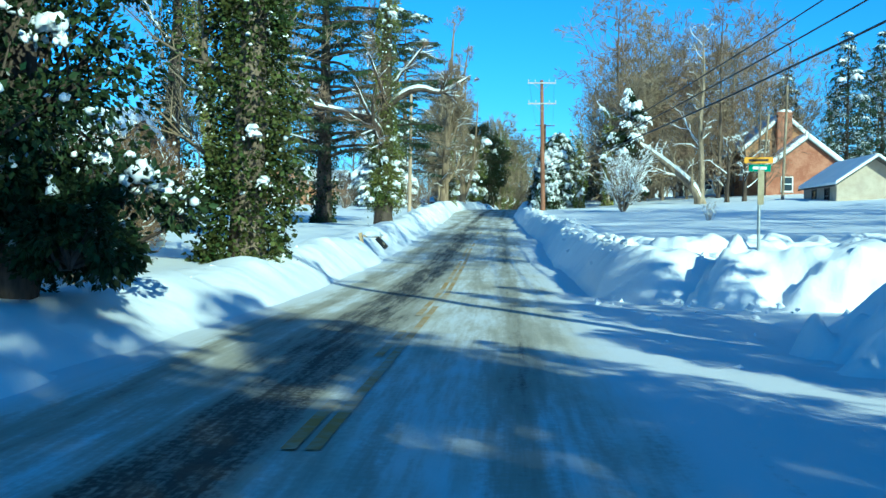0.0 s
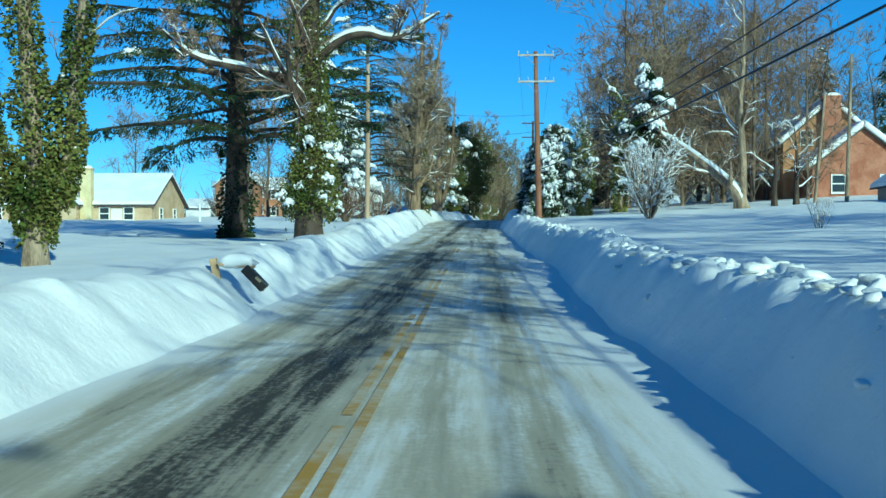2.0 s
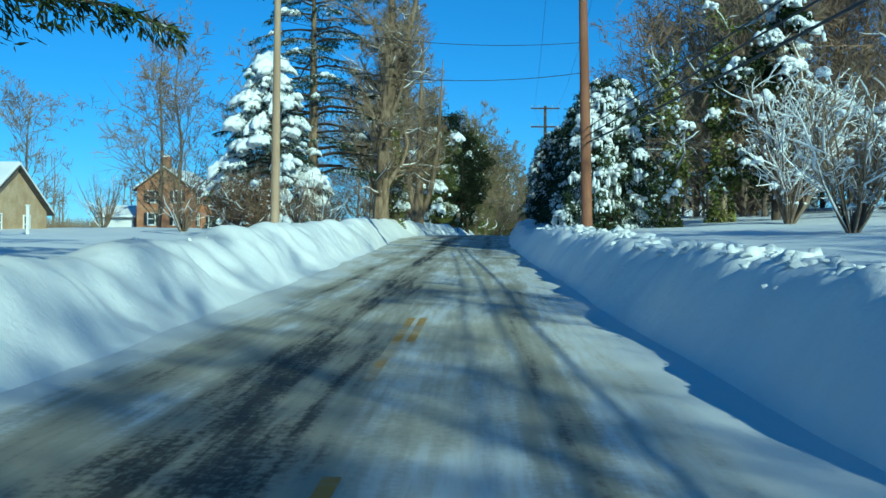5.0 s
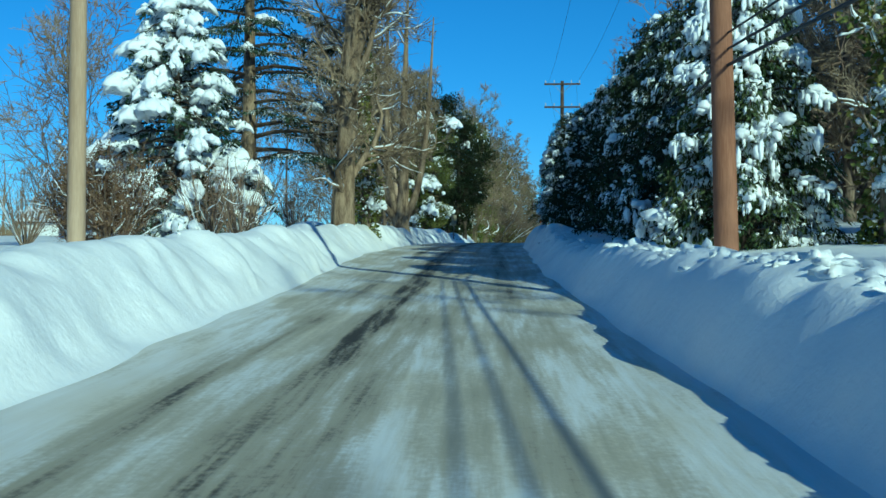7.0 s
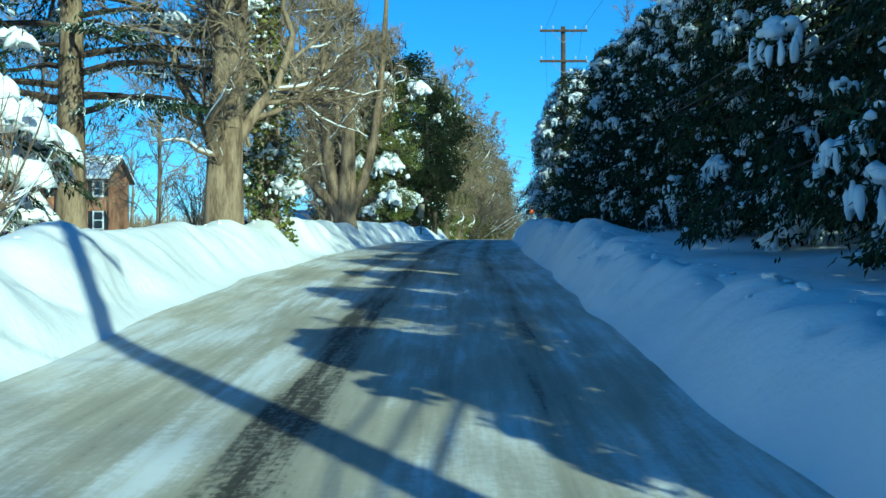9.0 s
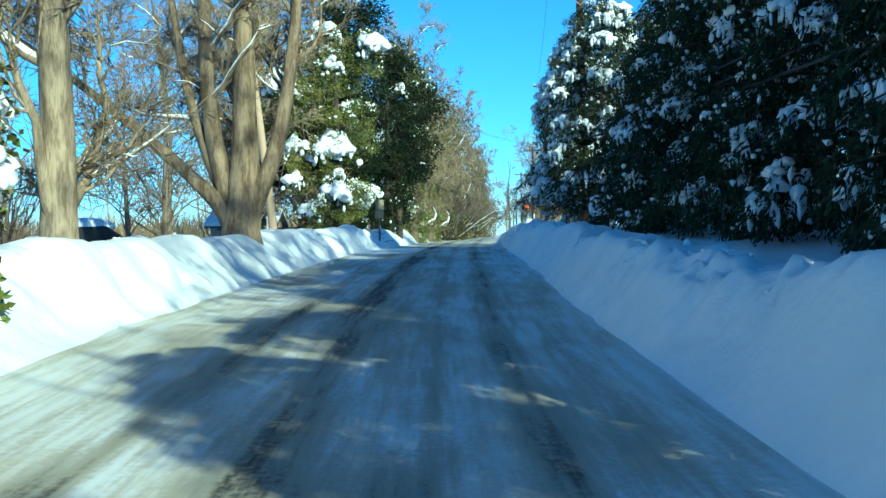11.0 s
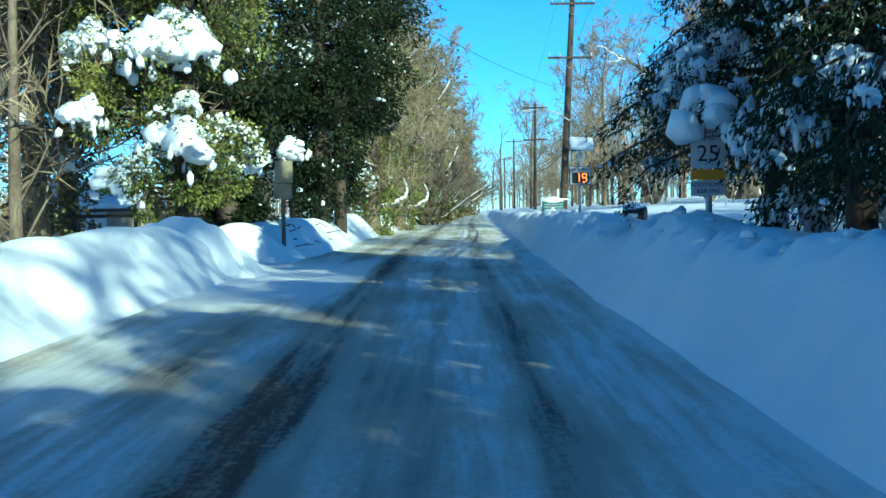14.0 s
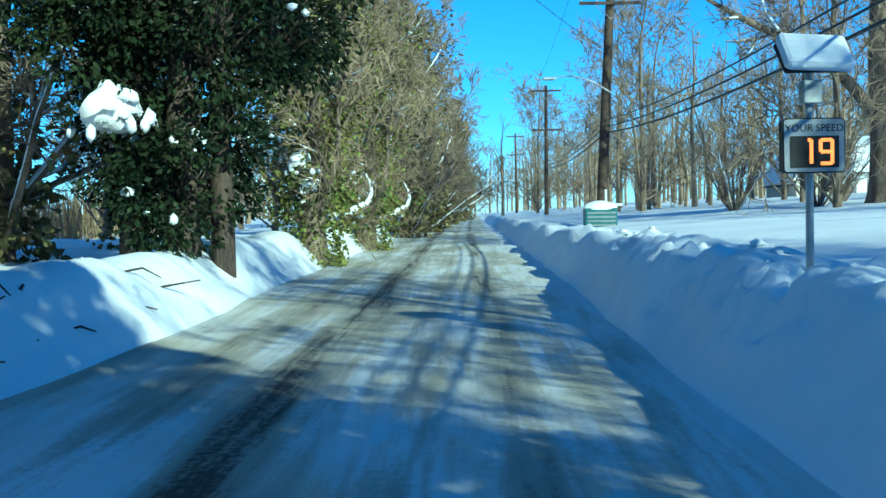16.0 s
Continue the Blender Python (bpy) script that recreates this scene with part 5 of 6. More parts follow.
# trees added for shadows on road, yard and sign; most stand outside the walk's view
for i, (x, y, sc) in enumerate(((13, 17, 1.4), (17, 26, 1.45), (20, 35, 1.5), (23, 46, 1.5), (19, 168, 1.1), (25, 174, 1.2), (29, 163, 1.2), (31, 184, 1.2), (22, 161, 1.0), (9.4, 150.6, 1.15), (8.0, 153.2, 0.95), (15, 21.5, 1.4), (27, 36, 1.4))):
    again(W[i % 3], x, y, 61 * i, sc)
# unseen spruces about the start, added to shade the first metres of road
for i, (x, y, sc) in enumerate(((8.6, -12, 0.88), (11.4, -10, 0.82), (10.9, -16, 0.95), (5.6, -10.0, 0.78), (9.8, 4.6, 0.42), (7.2, 0.5, 0.38), (8.0, -15.5, 0.95), (13.6, -13.0, 0.95), (11.4, 3.2, 0.5), (8.3, 6.9, 0.48), (9.7, 8.3, 0.5), (11.0, 1.0, 0.45), (6.6, -7.0, 0.7), (9.6, -7.5, 0.75), (3.4, -12.5, 0.85))):
    again(CON, x, y, 50 * i, sc)
BIG = [([(0, 0, -0.5), (0, 0, 0.5), (0.1, 0, 3), (-0.2, 0, 6), (0.3, 0.2, 10), (0.2, 0.2, 15)], [0.62, 0.5, 0.42, 0.36, 0.24, 0.05]),
       ([(0, 0, 2.6), (-1.2, 0, 4.2), (-2.8, 0.2, 5.4), (-4.6, 0.2, 6.2), (-6.6, 0.3, 7.4)], [0.24, 0.2, 0.16, 0.12, 0.03]),
       ([(0, 0, 2.2), (1.2, 0, 4.0), (2.2, 0.2, 6.5), (2.8, 0.2, 9), (3.6, 0.3, 12)], [0.24, 0.2, 0.16, 0.12, 0.03])]
at(bare_tree(59, 15.0, 0.5, 27, 0.9, 0.36, label="large spreading leafless tree in the yard", stems=BIG, bark=BARK, first=0.25, snowy=0.4, twig_r=0.014), 13.2, 191.2)


def distant_woods(seed, n, r0, r1, a0, a1, h, label):
    """A far belt of leafless trees, too many to count."""
    rng = np.random.default_rng(seed)
    a, r = np.radians(rng.uniform(a0, a1, n)), rng.uniform(r0, r1, n)
    x, y = r * np.sin(a), 90 + r * np.cos(a)
    z = ground_z(x, y)
    H = h * rng.uniform(0.7, 1.15, n)
    s = np.linspace(0, 1, 5)
    P = np.zeros((n, 5, 3))
    P[:, :, 0] = x[:, None] + rng.normal(0, 0.3, (n, 5)) * s
    P[:, :, 1] = y[:, None] + rng.normal(0, 0.3, (n, 5)) * s
    P[:, :, 2] = z[:, None] - 0.3 + H[:, None] * s
    R = 0.018 * H[:, None] * np.linspace(1, 0.12, 5)
    P1, R1 = offshoots(rng, P, R, 12, 0.15, 0.98, 42, 0.36, 0.5, 4, 0.2, 0.5, 0.03)
    P2, R2 = offshoots(rng, P1, R1, 5, 0.2, 1, 40, 0.5, 0.6, 3, 0.25, 0.3, 0.025)
    ob = part("distant_woods", mesh_of("distant_woods", *joined([tubes(P, R, 4), tubes(P1, R1, 3), tubes(P2, R2, 3)])), TWIG)
    tagged(ob, label, "woods", kind="stuff")


distant_woods(70, 110, 150, 250, -75, 75, 13, "far belt of leafless winter woods")
distant_woods(72, 130, 125, 230, 4, 16, 9.5, "brown leafless woods beyond the far yard")
distant_woods(73, 130, 230, 330, -9, 7, 12, "leafless woods closing the end of the road")
distant_woods(71, 60, 120, 200, 95, 265, 13, "belt of leafless winter woods behind the start")


# ---- poles and cables ----
def utility_pole(x, y, top, arms, label, wood=POLE_WOOD, r=0.15, lean=(0, 0), arm_half=1.35, turn=0.0, braces=True):
    """arms: heights of the crossarms above the foot; top: the pole's height."""
    base = z_at(x, y)
    ob = thing("utility_pole", Matrix.Translation((x, y, base)) @ pose(0, 0, 0, 0, 0, turn), label, "utility pole", "roadside utility poles")
    P, R = path_of([(0, 0, -0.5), (0, 0, 0), (lean[0] * 0.5, lean[1] * 0.5, top * 0.5), (lean[0], lean[1], top)], [r * 1.15, r * 1.1, r * 0.95, r * 0.72], 9)
    v, _, q = tubes(P, R, 14)
    n = len(v)
    v = np.concatenate([v, P[0, -1:]])
    cap = np.array([[n - 14 + i, n - 14 + (i + 1) % 14, n] for i in range(14)])
    part("shaft", mesh_of("shaft", v, cap, q, smooth=True), wood, ob)
    for a in arms:
        lx, ly = lean[0] * a / top, lean[1] * a / top
        bm = box(bmesh.new(), arm_half * 2, 0.1, 0.12, Matrix.Translation((lx, ly - r - 0.03, a)), 0.01)
        arm = part("crossarm", bm, ARM_WOOD if wood is POLE_WOOD else WOOD_DARK, ob, "weathered wooden crossarm")
        for dx in (-0.93, -0.45, 0.5, 0.95):
            bm = bmesh.new()
            m = Matrix.Translation((lx + dx * arm_half, ly - r - 0.03, a + 0.06))
            rod(bm, 0.016, 0.016, 0.10, m, 8)
            rod(bm, 0.05, 0.035, 0.07, m @ Matrix.Translation((0, 0, 0.08)), 10)
            rod(bm, 0.038, 0.02, 0.06, m @ Matrix.Translation((0, 0, 0.15)), 10)
            part("insulator", bm, CERAMIC, arm)
        if braces:
            for s in (-1, 1):
                p0 = np.array([[[lx, ly - r * 0.9, a - 0.62], [lx + s * 0.62, ly - r - 0.02, a - 0.06]]])
                part("brace", mesh_of("brace", *tubes(p0, np.full((1, 2), 0.018), 6)), STEEL, ob)
    return ob


def cable(a, b, sag, r, label, mat=CABLE, name="overhead_cable"):
    s = np.linspace(0, 1, 25)[:, None]
    p = np.array(a) * (1 - s) + np.array(b) * s
    p[:, 2] -= sag * 4 * (s * (1 - s))[:, 0]
    tagged(part(name, mesh_of(name, *tubes(p[None], np.full((1, 25), r), 6), smooth=True), mat), label, "cable", "overhead cables")


utility_pole(0.91, 87.2, 10.15, (9.9, 8.3), "tall reddish-brown utility pole with two snowy crossarms", POLE_WOOD, 0.17, (-0.22, 0.3), 1.1)
utility_pole(1.72, 147.8, 10.6, (10.35, 8.75), "wooden utility pole with two crossarms", WOOD_DARK, 0.16, (-0.05, 0), 1.25)
utility_pole(4.8, 198.2, 11.95, (11.6, 8.6), "dark leaning utility pole with two crossarms", WOOD_DARK, 0.2, (0.65, 0), 1.25)
utility_pole(7.2, 237.0, 9.6, (9.2, 6.3), "thin utility pole with two crossarms", WOOD_DARK, 0.15, (0.1, 0), 1.1)
utility_pole(9.6, 288.0, 9.6, (9.2, 7.0), "far dark wooden utility pole", WOOD_DARK, 0.15, (0, 0), 1.1)
utility_pole(12.6, 345.0, 9.6, (9.2,), "far dark wooden utility pole", WOOD_DARK, 0.15, (0, 0), 1.1)
utility_pole(-9.6, 87.8, 9.8, (), "plain weathered greenish utility pole", POLE_PALE, 0.14, (0.05, 0))
utility_pole(-9.75, 149.8, 8.6, (), "leaning pale wooden utility pole", POLE_PALE, 0.15, (-0.95, 0))
utility_pole(19.2, 87.5, 8.8, (), "weathered pole beside the brick house", BARK_GREY, 0.11, (0.25, 0))
utility_pole(18.0, 90.0, 6.8, (), "slanting weathered pole beside the brick house", BARK_GREY, 0.1, (0.6, 0))
utility_pole(8.75, 3.4, 11.0, (10.5,), "wooden utility pole at the side street", POLE_WOOD, 0.17)
for za, zb, xb, r in ((6.15, 7.5, 8.75, 0.017), (5.9, 6.8, 8.75, 0.02), (5.65, 6.05, 8.75, 0.027)):
    cable((0.9, 87.2, za), (xb, 3.4, zb), 0.5, r, "thick black telephone cable sagging between poles")
    cable((0.9, 87.2, za), (1.72, 147.8, za + 2.0), 0.5, r, "thick black telephone cable sagging between poles")
    cable((1.72, 147.8, za + 2.0), (5.0, 198.2, za + 2.6), 0.6, r, "thick black telephone cable sagging between poles")
    cable((5.0, 198.2, za + 2.6), (7.2, 237, za + 2.8), 0.4, r, "thick black telephone cable sagging between poles")
cable((0.8, 87.4, 8.0), (-9.6, 87.8, 8.6), 0.5, 0.012, "thin service wire crossing the road")
cable((0.8, 87.4, 9.0), (-9.6, 87.8, 9.9), 0.4, 0.010, "thin service wire crossing the road")
cable((-9.6, 87.8, 9.7), (-34, 150, 9.2), 0.9, 0.010, "thin service wire running to the brick house")
cable((4.7, 197, 11.5), (-10.2, 149.8, 12.2), 0.9, 0.010, "thin service wire crossing the road")
for dx in (-1.0, 0.95):
    for za, zb, zc, zd in ((12.85, 14.8, 15.9, 14.1),):
        cable((0.7 + dx, 87.4, za + 0.1), (1.72 + dx, 147.8, zb), 0.9, 0.007, "thin power line strung between crossarms")
        cable((1.72 + dx, 147.8, zb), (5.4 + dx, 198.1, zc), 0.7, 0.007, "thin power line strung between crossarms")
        cable((5.4 + dx, 198.1, zc), (7.3 + dx, 237, zd), 0.6, 0.007, "thin power line strung between crossarms")

# street lamp arm on the far pole
LAMP = thing("street_lamp", Matrix.Translation((4.95, 198.05, z_at(4.7, 197) - 1.2)), "curved grey street lamp arm on a pole", "street lamp")
LP, LR = path_of([(0.25, -0.15, 6.3), (-0.5, -0.3, 6.75), (-1.4, -0.5, 6.95), (-2.1, -0.6, 6.85)], [0.03, 0.028, 0.026, 0.024], 10)
part("arm", mesh_of("arm", *tubes(LP, LR, 8), smooth=True), STEEL, LAMP)
part("lamp_head", box(bmesh.new(), 0.5, 0.2, 0.12, Matrix.Translation((-2.25, -0.62, 6.82)), 0.04), STEEL, LAMP)


# ---- houses ----
def gable_body(bm, x0, x1, y0, y1, z0, ze, zr, along="x"):
    """Walls with two gables; the ridge runs along x or y."""
    if along == "x":
        ym = (y0 + y1) / 2
        pts = [(x0, y0, z0), (x1, y0, z0), (x1, y1, z0), (x0, y1, z0), (x0, y0, ze), (x1, y0, ze), (x1, y1, ze), (x0, y1, ze), (x0, ym, zr), (x1, ym, zr)]
        faces = [(0, 1, 5, 4), (2, 3, 7, 6), (1, 2, 6, 9, 5), (3, 0, 4, 8, 7), (4, 5, 9, 8), (6, 7, 8, 9)]
    else:
        xm = (x0 + x1) / 2
        pts = [(x0, y0, z0), (x1, y0, z0), (x1, y1, z0), (x0, y1, z0), (x0, y0, ze), (x1, y0, ze), (x1, y1, ze), (x0, y1, ze), (xm, y0, zr), (xm, y1, zr)]
        faces = [(0, 1, 5, 8, 4), (2, 3, 7, 9, 6), (1, 2, 6, 5), (3, 0, 4, 7), (4, 8, 9, 7), (5, 6, 9, 8)]
    vs = [bm.verts.new(p) for p in pts]
    for f in faces:
        bm.faces.new([vs[i] for i in f])
    return bm


def roof_slab(x0, x1, y0, y1, ze, zr, thick, over, along="x", side=0, lift=0.0):
    """One slope of a roof, as a slab."""
    bm = bmesh.new()
    if along == "x":
        ym = (y0 + y1) / 2
        ya = (y0 - over) if side == 0 else (y1 + over)
        half = abs(ym - (y0 if side == 0 else y1))
        zl = ze - (zr - ze) * over / half
        low = [(x0 - over, ya, zl), (x1 + over, ya, zl)]
        high = [(x1 + over, ym, zr), (x0 - over, ym, zr)]
    else:
        xm = (x0 + x1) / 2
        xa = (x0 - over) if side == 0 else (x1 + over)
        half = abs(xm - (x0 if side == 0 else x1))
        zl = ze - (zr - ze) * over / half
        low = [(xa, y0 - over, zl), (xa, y1 + over, zl)]
        high = [(xm, y1 + over, zr), (xm, y0 - over, zr)]
    q = low + high
    a = [bm.verts.new((x, y, z + lift)) for x, y, z in q]
    b = [bm.verts.new((x, y, z + lift + thick)) for x, y, z in q]
    bm.faces.new(a[::-1]), bm.faces.new(b)
    for i in range(4):
        j = (i + 1) % 4
        bm.faces.new((a[i], a[j], b[j], b[i]))
    bmesh.ops.recalc_face_normals(bm, faces=bm.faces)
    if thick > 0.15:
        bmesh.ops.bevel(bm, geom=list(bm.edges), offset=thick * 0.35, segments=2, affect='EDGES', profile=0.5)
    return bm


def house_window(parent, x, y, z, w, h, face, shutters=False, frame_mat=WHITE):
    """A window in a wall that looks to -y, +x or -x."""
    rz = {"-y": 0, "+x": 90, "-x": -90}[face]
    m = Matrix.Translation((x, y, z)) @ pose(0, 0, 0, 0, 0, rz)
    bm = bmesh.new()
    for sx in (-1, 1):
        box(bm, 0.09, 0.12, h + 0.16, m @ Matrix.Translation((sx * (w / 2 + 0.03), -0.02, 0)))
    for sz in (-1, 0, 1):
        box(bm, w, 0.1, 0.08, m @ Matrix.Translation((0, -0.02, sz * (h / 2 + 0.02))))
    win = part("window", bm, frame_mat, parent, "white-framed sash window")
    part("pane", box(bmesh.new(), w, 0.03, h, m @ Matrix.Translation((0, 0.0, 0))), GLASS, win)
    part("window_sill", box(bmesh.new(), w + 0.22, 0.2, 0.06, m @ Matrix.Translation((0, -0.06, -h / 2 - 0.1)), 0.01), frame_mat, win)
    if shutters:
        for sx in (-1, 1):
            part("shutter", box(bmesh.new(), w * 0.45, 0.05, h + 0.1, m @ Matrix.Translation((sx * (w * 0.5 + 0.1 + w * 0.225), -0.04, 0)), 0.008), SHUTTER, win)


def chimney(parent, x, y, z0, z1, w, d, mat):
    c = part("chimney", box(bmesh.new(), w, d, z1 - z0, Matrix.Translation((x, y, (z0 + z1) / 2)), 0.02), mat, parent)
    part("chimney_cap", box(bmesh.new(), w + 0.14, d + 0.14, 0.14, Matrix.Translation((x, y, z1 + 0.07)), 0.02), mat, c)
    part("snow_cap", smooth(mesh_of("snow_cap", *blobs(np.random.default_rng(3), np.array([[x, y, z1 + 0.16]]), np.array([[w * 0.55, d * 0.55, 0.25]]), rough=0.1))), SNOW, c, "cap of snow")


def snow_roof(parent, *args, deep=0.24, **kw):
    r = part("roof", roof_slab(*args, 0.08, 0.35, **kw), SHINGLE, parent)
    part("snow", roof_slab(*args, deep, 0.36 if deep > 0.3 else 0.34, lift=0.085, **kw), SNOW, r, "thick even snow on the roof")


# stone house
H = thing("house", Matrix(), "low tan stone house with snow-covered roofs", "house")
part("wall", gable_body(bmesh.new(), -47.0, -29.7, 108.0, 116.9, 1.8, 4.3, 6.75), STONE, H)
for s in (0, 1):
    snow_roof(H, -47.0, -29.7, 108.0, 116.9, 4.3, 6.75, along="x", side=s)
part("wall", gable_body(bmesh.new(), -40.2, -35.4, 106.6, 110.5, 1.8, 4.4, 6.75, "y"), STONE, H)
for s in (0, 1):
    snow_roof(H, -40.2, -35.4, 106.6, 111.8, 4.4, 6.75, along="y", side=s)
chimney(H, -34.9, 107.6, 1.8, 7.0, 0.9, 0.7, STONE)
for x in (-33.6, -31.6):
    house_window(H, x, 108.0, 3.5, 0.75, 0.95, "-y")
house_window(H, -37.8, 106.6, 3.6, 1.0, 1.0, "-y")
house_window(H, -42.5, 108.0, 3.5, 0.75, 0.95, "-y")
for y in (110.3, 114.0):
    house_window(H, -29.7, y, 3.5, 0.75, 0.95, "+x")
part("door", box(bmesh.new(), 0.9, 0.08, 1.9, Matrix.Translation((-32.6, 108.0, 2.95)), 0.01), WHITE, H)

# low cream house behind the undergrowth
H = thing("house", Matrix(), "low cream house under a deep snowy roof", "house")
part("wall", gable_body(bmesh.new(), -22.0, -12.2, 30.5, 36.5, 0.2, 3.3, 4.5), SIDING, H)
for s in (0, 1):
    snow_roof(H, -22.0, -12.2, 30.5, 36.5, 3.3, 4.5, along="x", side=s, deep=0.45)
for x in (-19.5, -16.4, -13.6):
    house_window(H, x, 30.5, 2.1, 0.9, 1.1, "-y")

# two-storey brick house on the left
H = thing("house", Matrix(), "two-storey red brick house with black shutters", "house")
part("wall", gable_body(bmesh.new(), -38.2, -32.6, 159.0, 169.0, 3.0, 8.2, 10.2, "y"), BRICK, H)
for s in (0, 1):
    snow_roof(H, -38.2, -32.6, 159.0, 169.0, 8.2, 10.2, along="y", side=s)
for z in (5.2, 7.4):
    for x in (-36.7, -34.1):
        house_window(H, x, 159.0, z, 0.7, 1.1, "-y", True)
    for y in (161, 164, 167):
        house_window(H, -32.6, y, z, 0.7, 1.1, "+x", True)
chimney(H, -35.4, 159.6, 8.0, 11.2, 0.9, 0.7, BRICK)
part("wall", gable_body(bmesh.new(), -32.6, -27.3, 162.0, 167.0, 3.0, 7.8, 9.2, "x"), BRICK, H)
for s in (0, 1):
    snow_roof(H, -32.6, -27.3, 162.0, 167.0, 7.8, 9.2, along="x", side=s)
for x in (-32.0, -30.2, -28.4):
    house_window(H, x + 0.6, 162.0, 5.0, 0.6, 1.1, "-y", True)
    house_window(H, x + 0.6, 162.0, 7.1, 0.6, 0.9, "-y", True)
part("wall", gable_body(bmesh.new(), -42.6, -39.2, 161.0, 166.0, 3.0, 5.4, 6.4, "x"), WHITE, H)
for s in (0, 1):
    snow_roof(H, -42.6, -39.2, 161.0, 166.0, 5.4, 6.4, along="x", side=s)

# brick house on the right
H = thing("house", Matrix(), "tall orange brick house with snowy gables and a big chimney", "house")
part("wall", gable_body(bmesh.new(), 19.4, 26.2, 104.0, 114.0, 3.2, 8.6, 11.6, "y"), BRICK, H)
for s in (0, 1):
    snow_roof(H, 19.4, 26.2, 104.0, 114.0, 8.6, 11.6, along="y", side=s, deep=0.5)
chimney(H, 22.8, 103.7, 4.0, 11.9, 1.3, 0.7, BRICK)
part("wall", gable_body(bmesh.new(), 20.6, 27.6, 100.4, 104.0, 3.2, 6.6, 9.3, "y"), BRICK, H)
for s in (0, 1):
    snow_roof(H, 20.6, 27.6, 100.4, 104.0, 6.6, 9.3, along="y", side=s, deep=0.6)
for x in (22.4, 25.8):
    house_window(H, x, 100.4, 5.4, 0.9, 1.2, "-y")
house_window(H, 21.1, 104.0, 9.0, 0.8, 1.0, "-y")
for y in (105.5, 109.0):
    house_window(H, 19.4, y, 6.6, 0.8, 1.1, "-x")

# low house with a carport
H = thing("house", Matrix(), "low tan house with a carport under a snowy roof", "house")
part("wall", gable_body(bmesh.new(), 20.2, 25.0, 76.0, 85.0, 1.8, 4.55, 6.2, "y"), TAN_WALL, H)
for s in (0, 1):
    snow_roof(H, 20.2, 25.0, 75.4, 85.0, 4.55, 6.2, along="y", side=s)
for y in (78.3, 81.8):
    house_window(H, 20.2, y, 3.75, 1.0, 0.95, "-x", False, SHUTTER)
part("wall", gable_body(bmesh.new(), 28.5, 33.0, 76.5, 85.0, 1.8, 4.3, 5.6, "y"), TAN_WALL, H)
part("carport_back", box(bmesh.new(), 3.6, 0.2, 2.6, Matrix.Translation((26.8, 84.0, 3.1))), WOOD_DARK, H)
for s in (0, 1):
    snow_roof(H, 24.6, 33.0, 75.8, 85.0, 4.3, 5.5, along="x", side=s)
for x in (25.3, 28.3):
    part("carport_post", box(bmesh.new(), 0.14, 0.14, 2.7, Matrix.Translation((x, 76.2, 3.0)), 0.01), WOOD_DARK, H)

# cream house among the trees, and the houses past the signs
H = thing("house", Matrix(), "small cream-sided house among bare trees", "house")
part("wall", gable_body(bmesh.new(), 18.6, 23.2, 141.0, 149.0, 4.0, 7.9, 9.4, "y"), SIDING, H)
for s in (0, 1):
    snow_roof(H, 18.6, 23.2, 141.0, 149.0, 7.9, 9.4, along="y", side=s)
for x in (19.8, 21.9):
    house_window(H, x, 141.0, 6.8, 0.8, 1.1, "-y")
H = thing("house", Matrix.Translation((1.6, 0, 0)), "white-sided house with a snowy roof", "house")
part("wall", gable_body(bmesh.new(), 23.0, 30.0, 222.0, 230.0, 3.5, 7.3, 9.4, "x"), WHITE, H)
for s in (0, 1):
    snow_roof(H, 23.0, 30.0, 222.0, 230.0, 7.3, 9.4, along="x", side=s)
for x in (24.2, 26.2, 28.4):
    house_window(H, x, 222.0, 6.2, 0.9, 1.2, "-y")
part("wall", gable_body(bmesh.new(), 19.6, 23.0, 223.0, 229.0, 3.5, 7.0, 9.6, "y"), SIDING, H)
for s in (0, 1):
    snow_roof(H, 19.6, 23.0, 223.0, 229.0, 7.0, 9.6, along="y", side=s)
H = thing("shed", Matrix(), "low tan shed under a snowy roof beyond the trees", "shed")
part("wall", gable_body(bmesh.new(), -17.6, -13.8, 176.0, 180.5, 3.2, 5.1, 5.9, "x"), TAN_WALL, H)
for s in (0, 1):
    snow_roof(H, -17.6, -13.8, 176.0, 180.5, 5.1, 5.9, along="x", side=s)
part("door", box(bmesh.new(), 0.9, 0.06, 1.4, Matrix.Translation((-15.0, 175.99, 4.4)), 0.01), WHITE, H)


# ---- signs ----
def words(text, size, m, material, parent, name="lettering", stretch=1.0):
    cu = bpy.data.curves.new(name, 'FONT')
    cu.body, cu.size, cu.align_x, cu.align_y, cu.extrude = text, size, 'CENTER', 'CENTER', 0.002
    ob = bpy.data.objects.new(name, cu)
    scene.collection.objects.link(ob)
    me = bpy.data.meshes.new_from_object(ob.evaluated_get(bpy.context.evaluated_depsgraph_get()))
    bpy.data.objects.remove(ob)
    me.transform(m @ pose(0, 0, 0, 90, 0, 0) @ Matrix.Diagonal((stretch, 1, 1, 1)))
    me.materials.clear()
    me.materials.append(material)
    return part(name, me, material, parent)


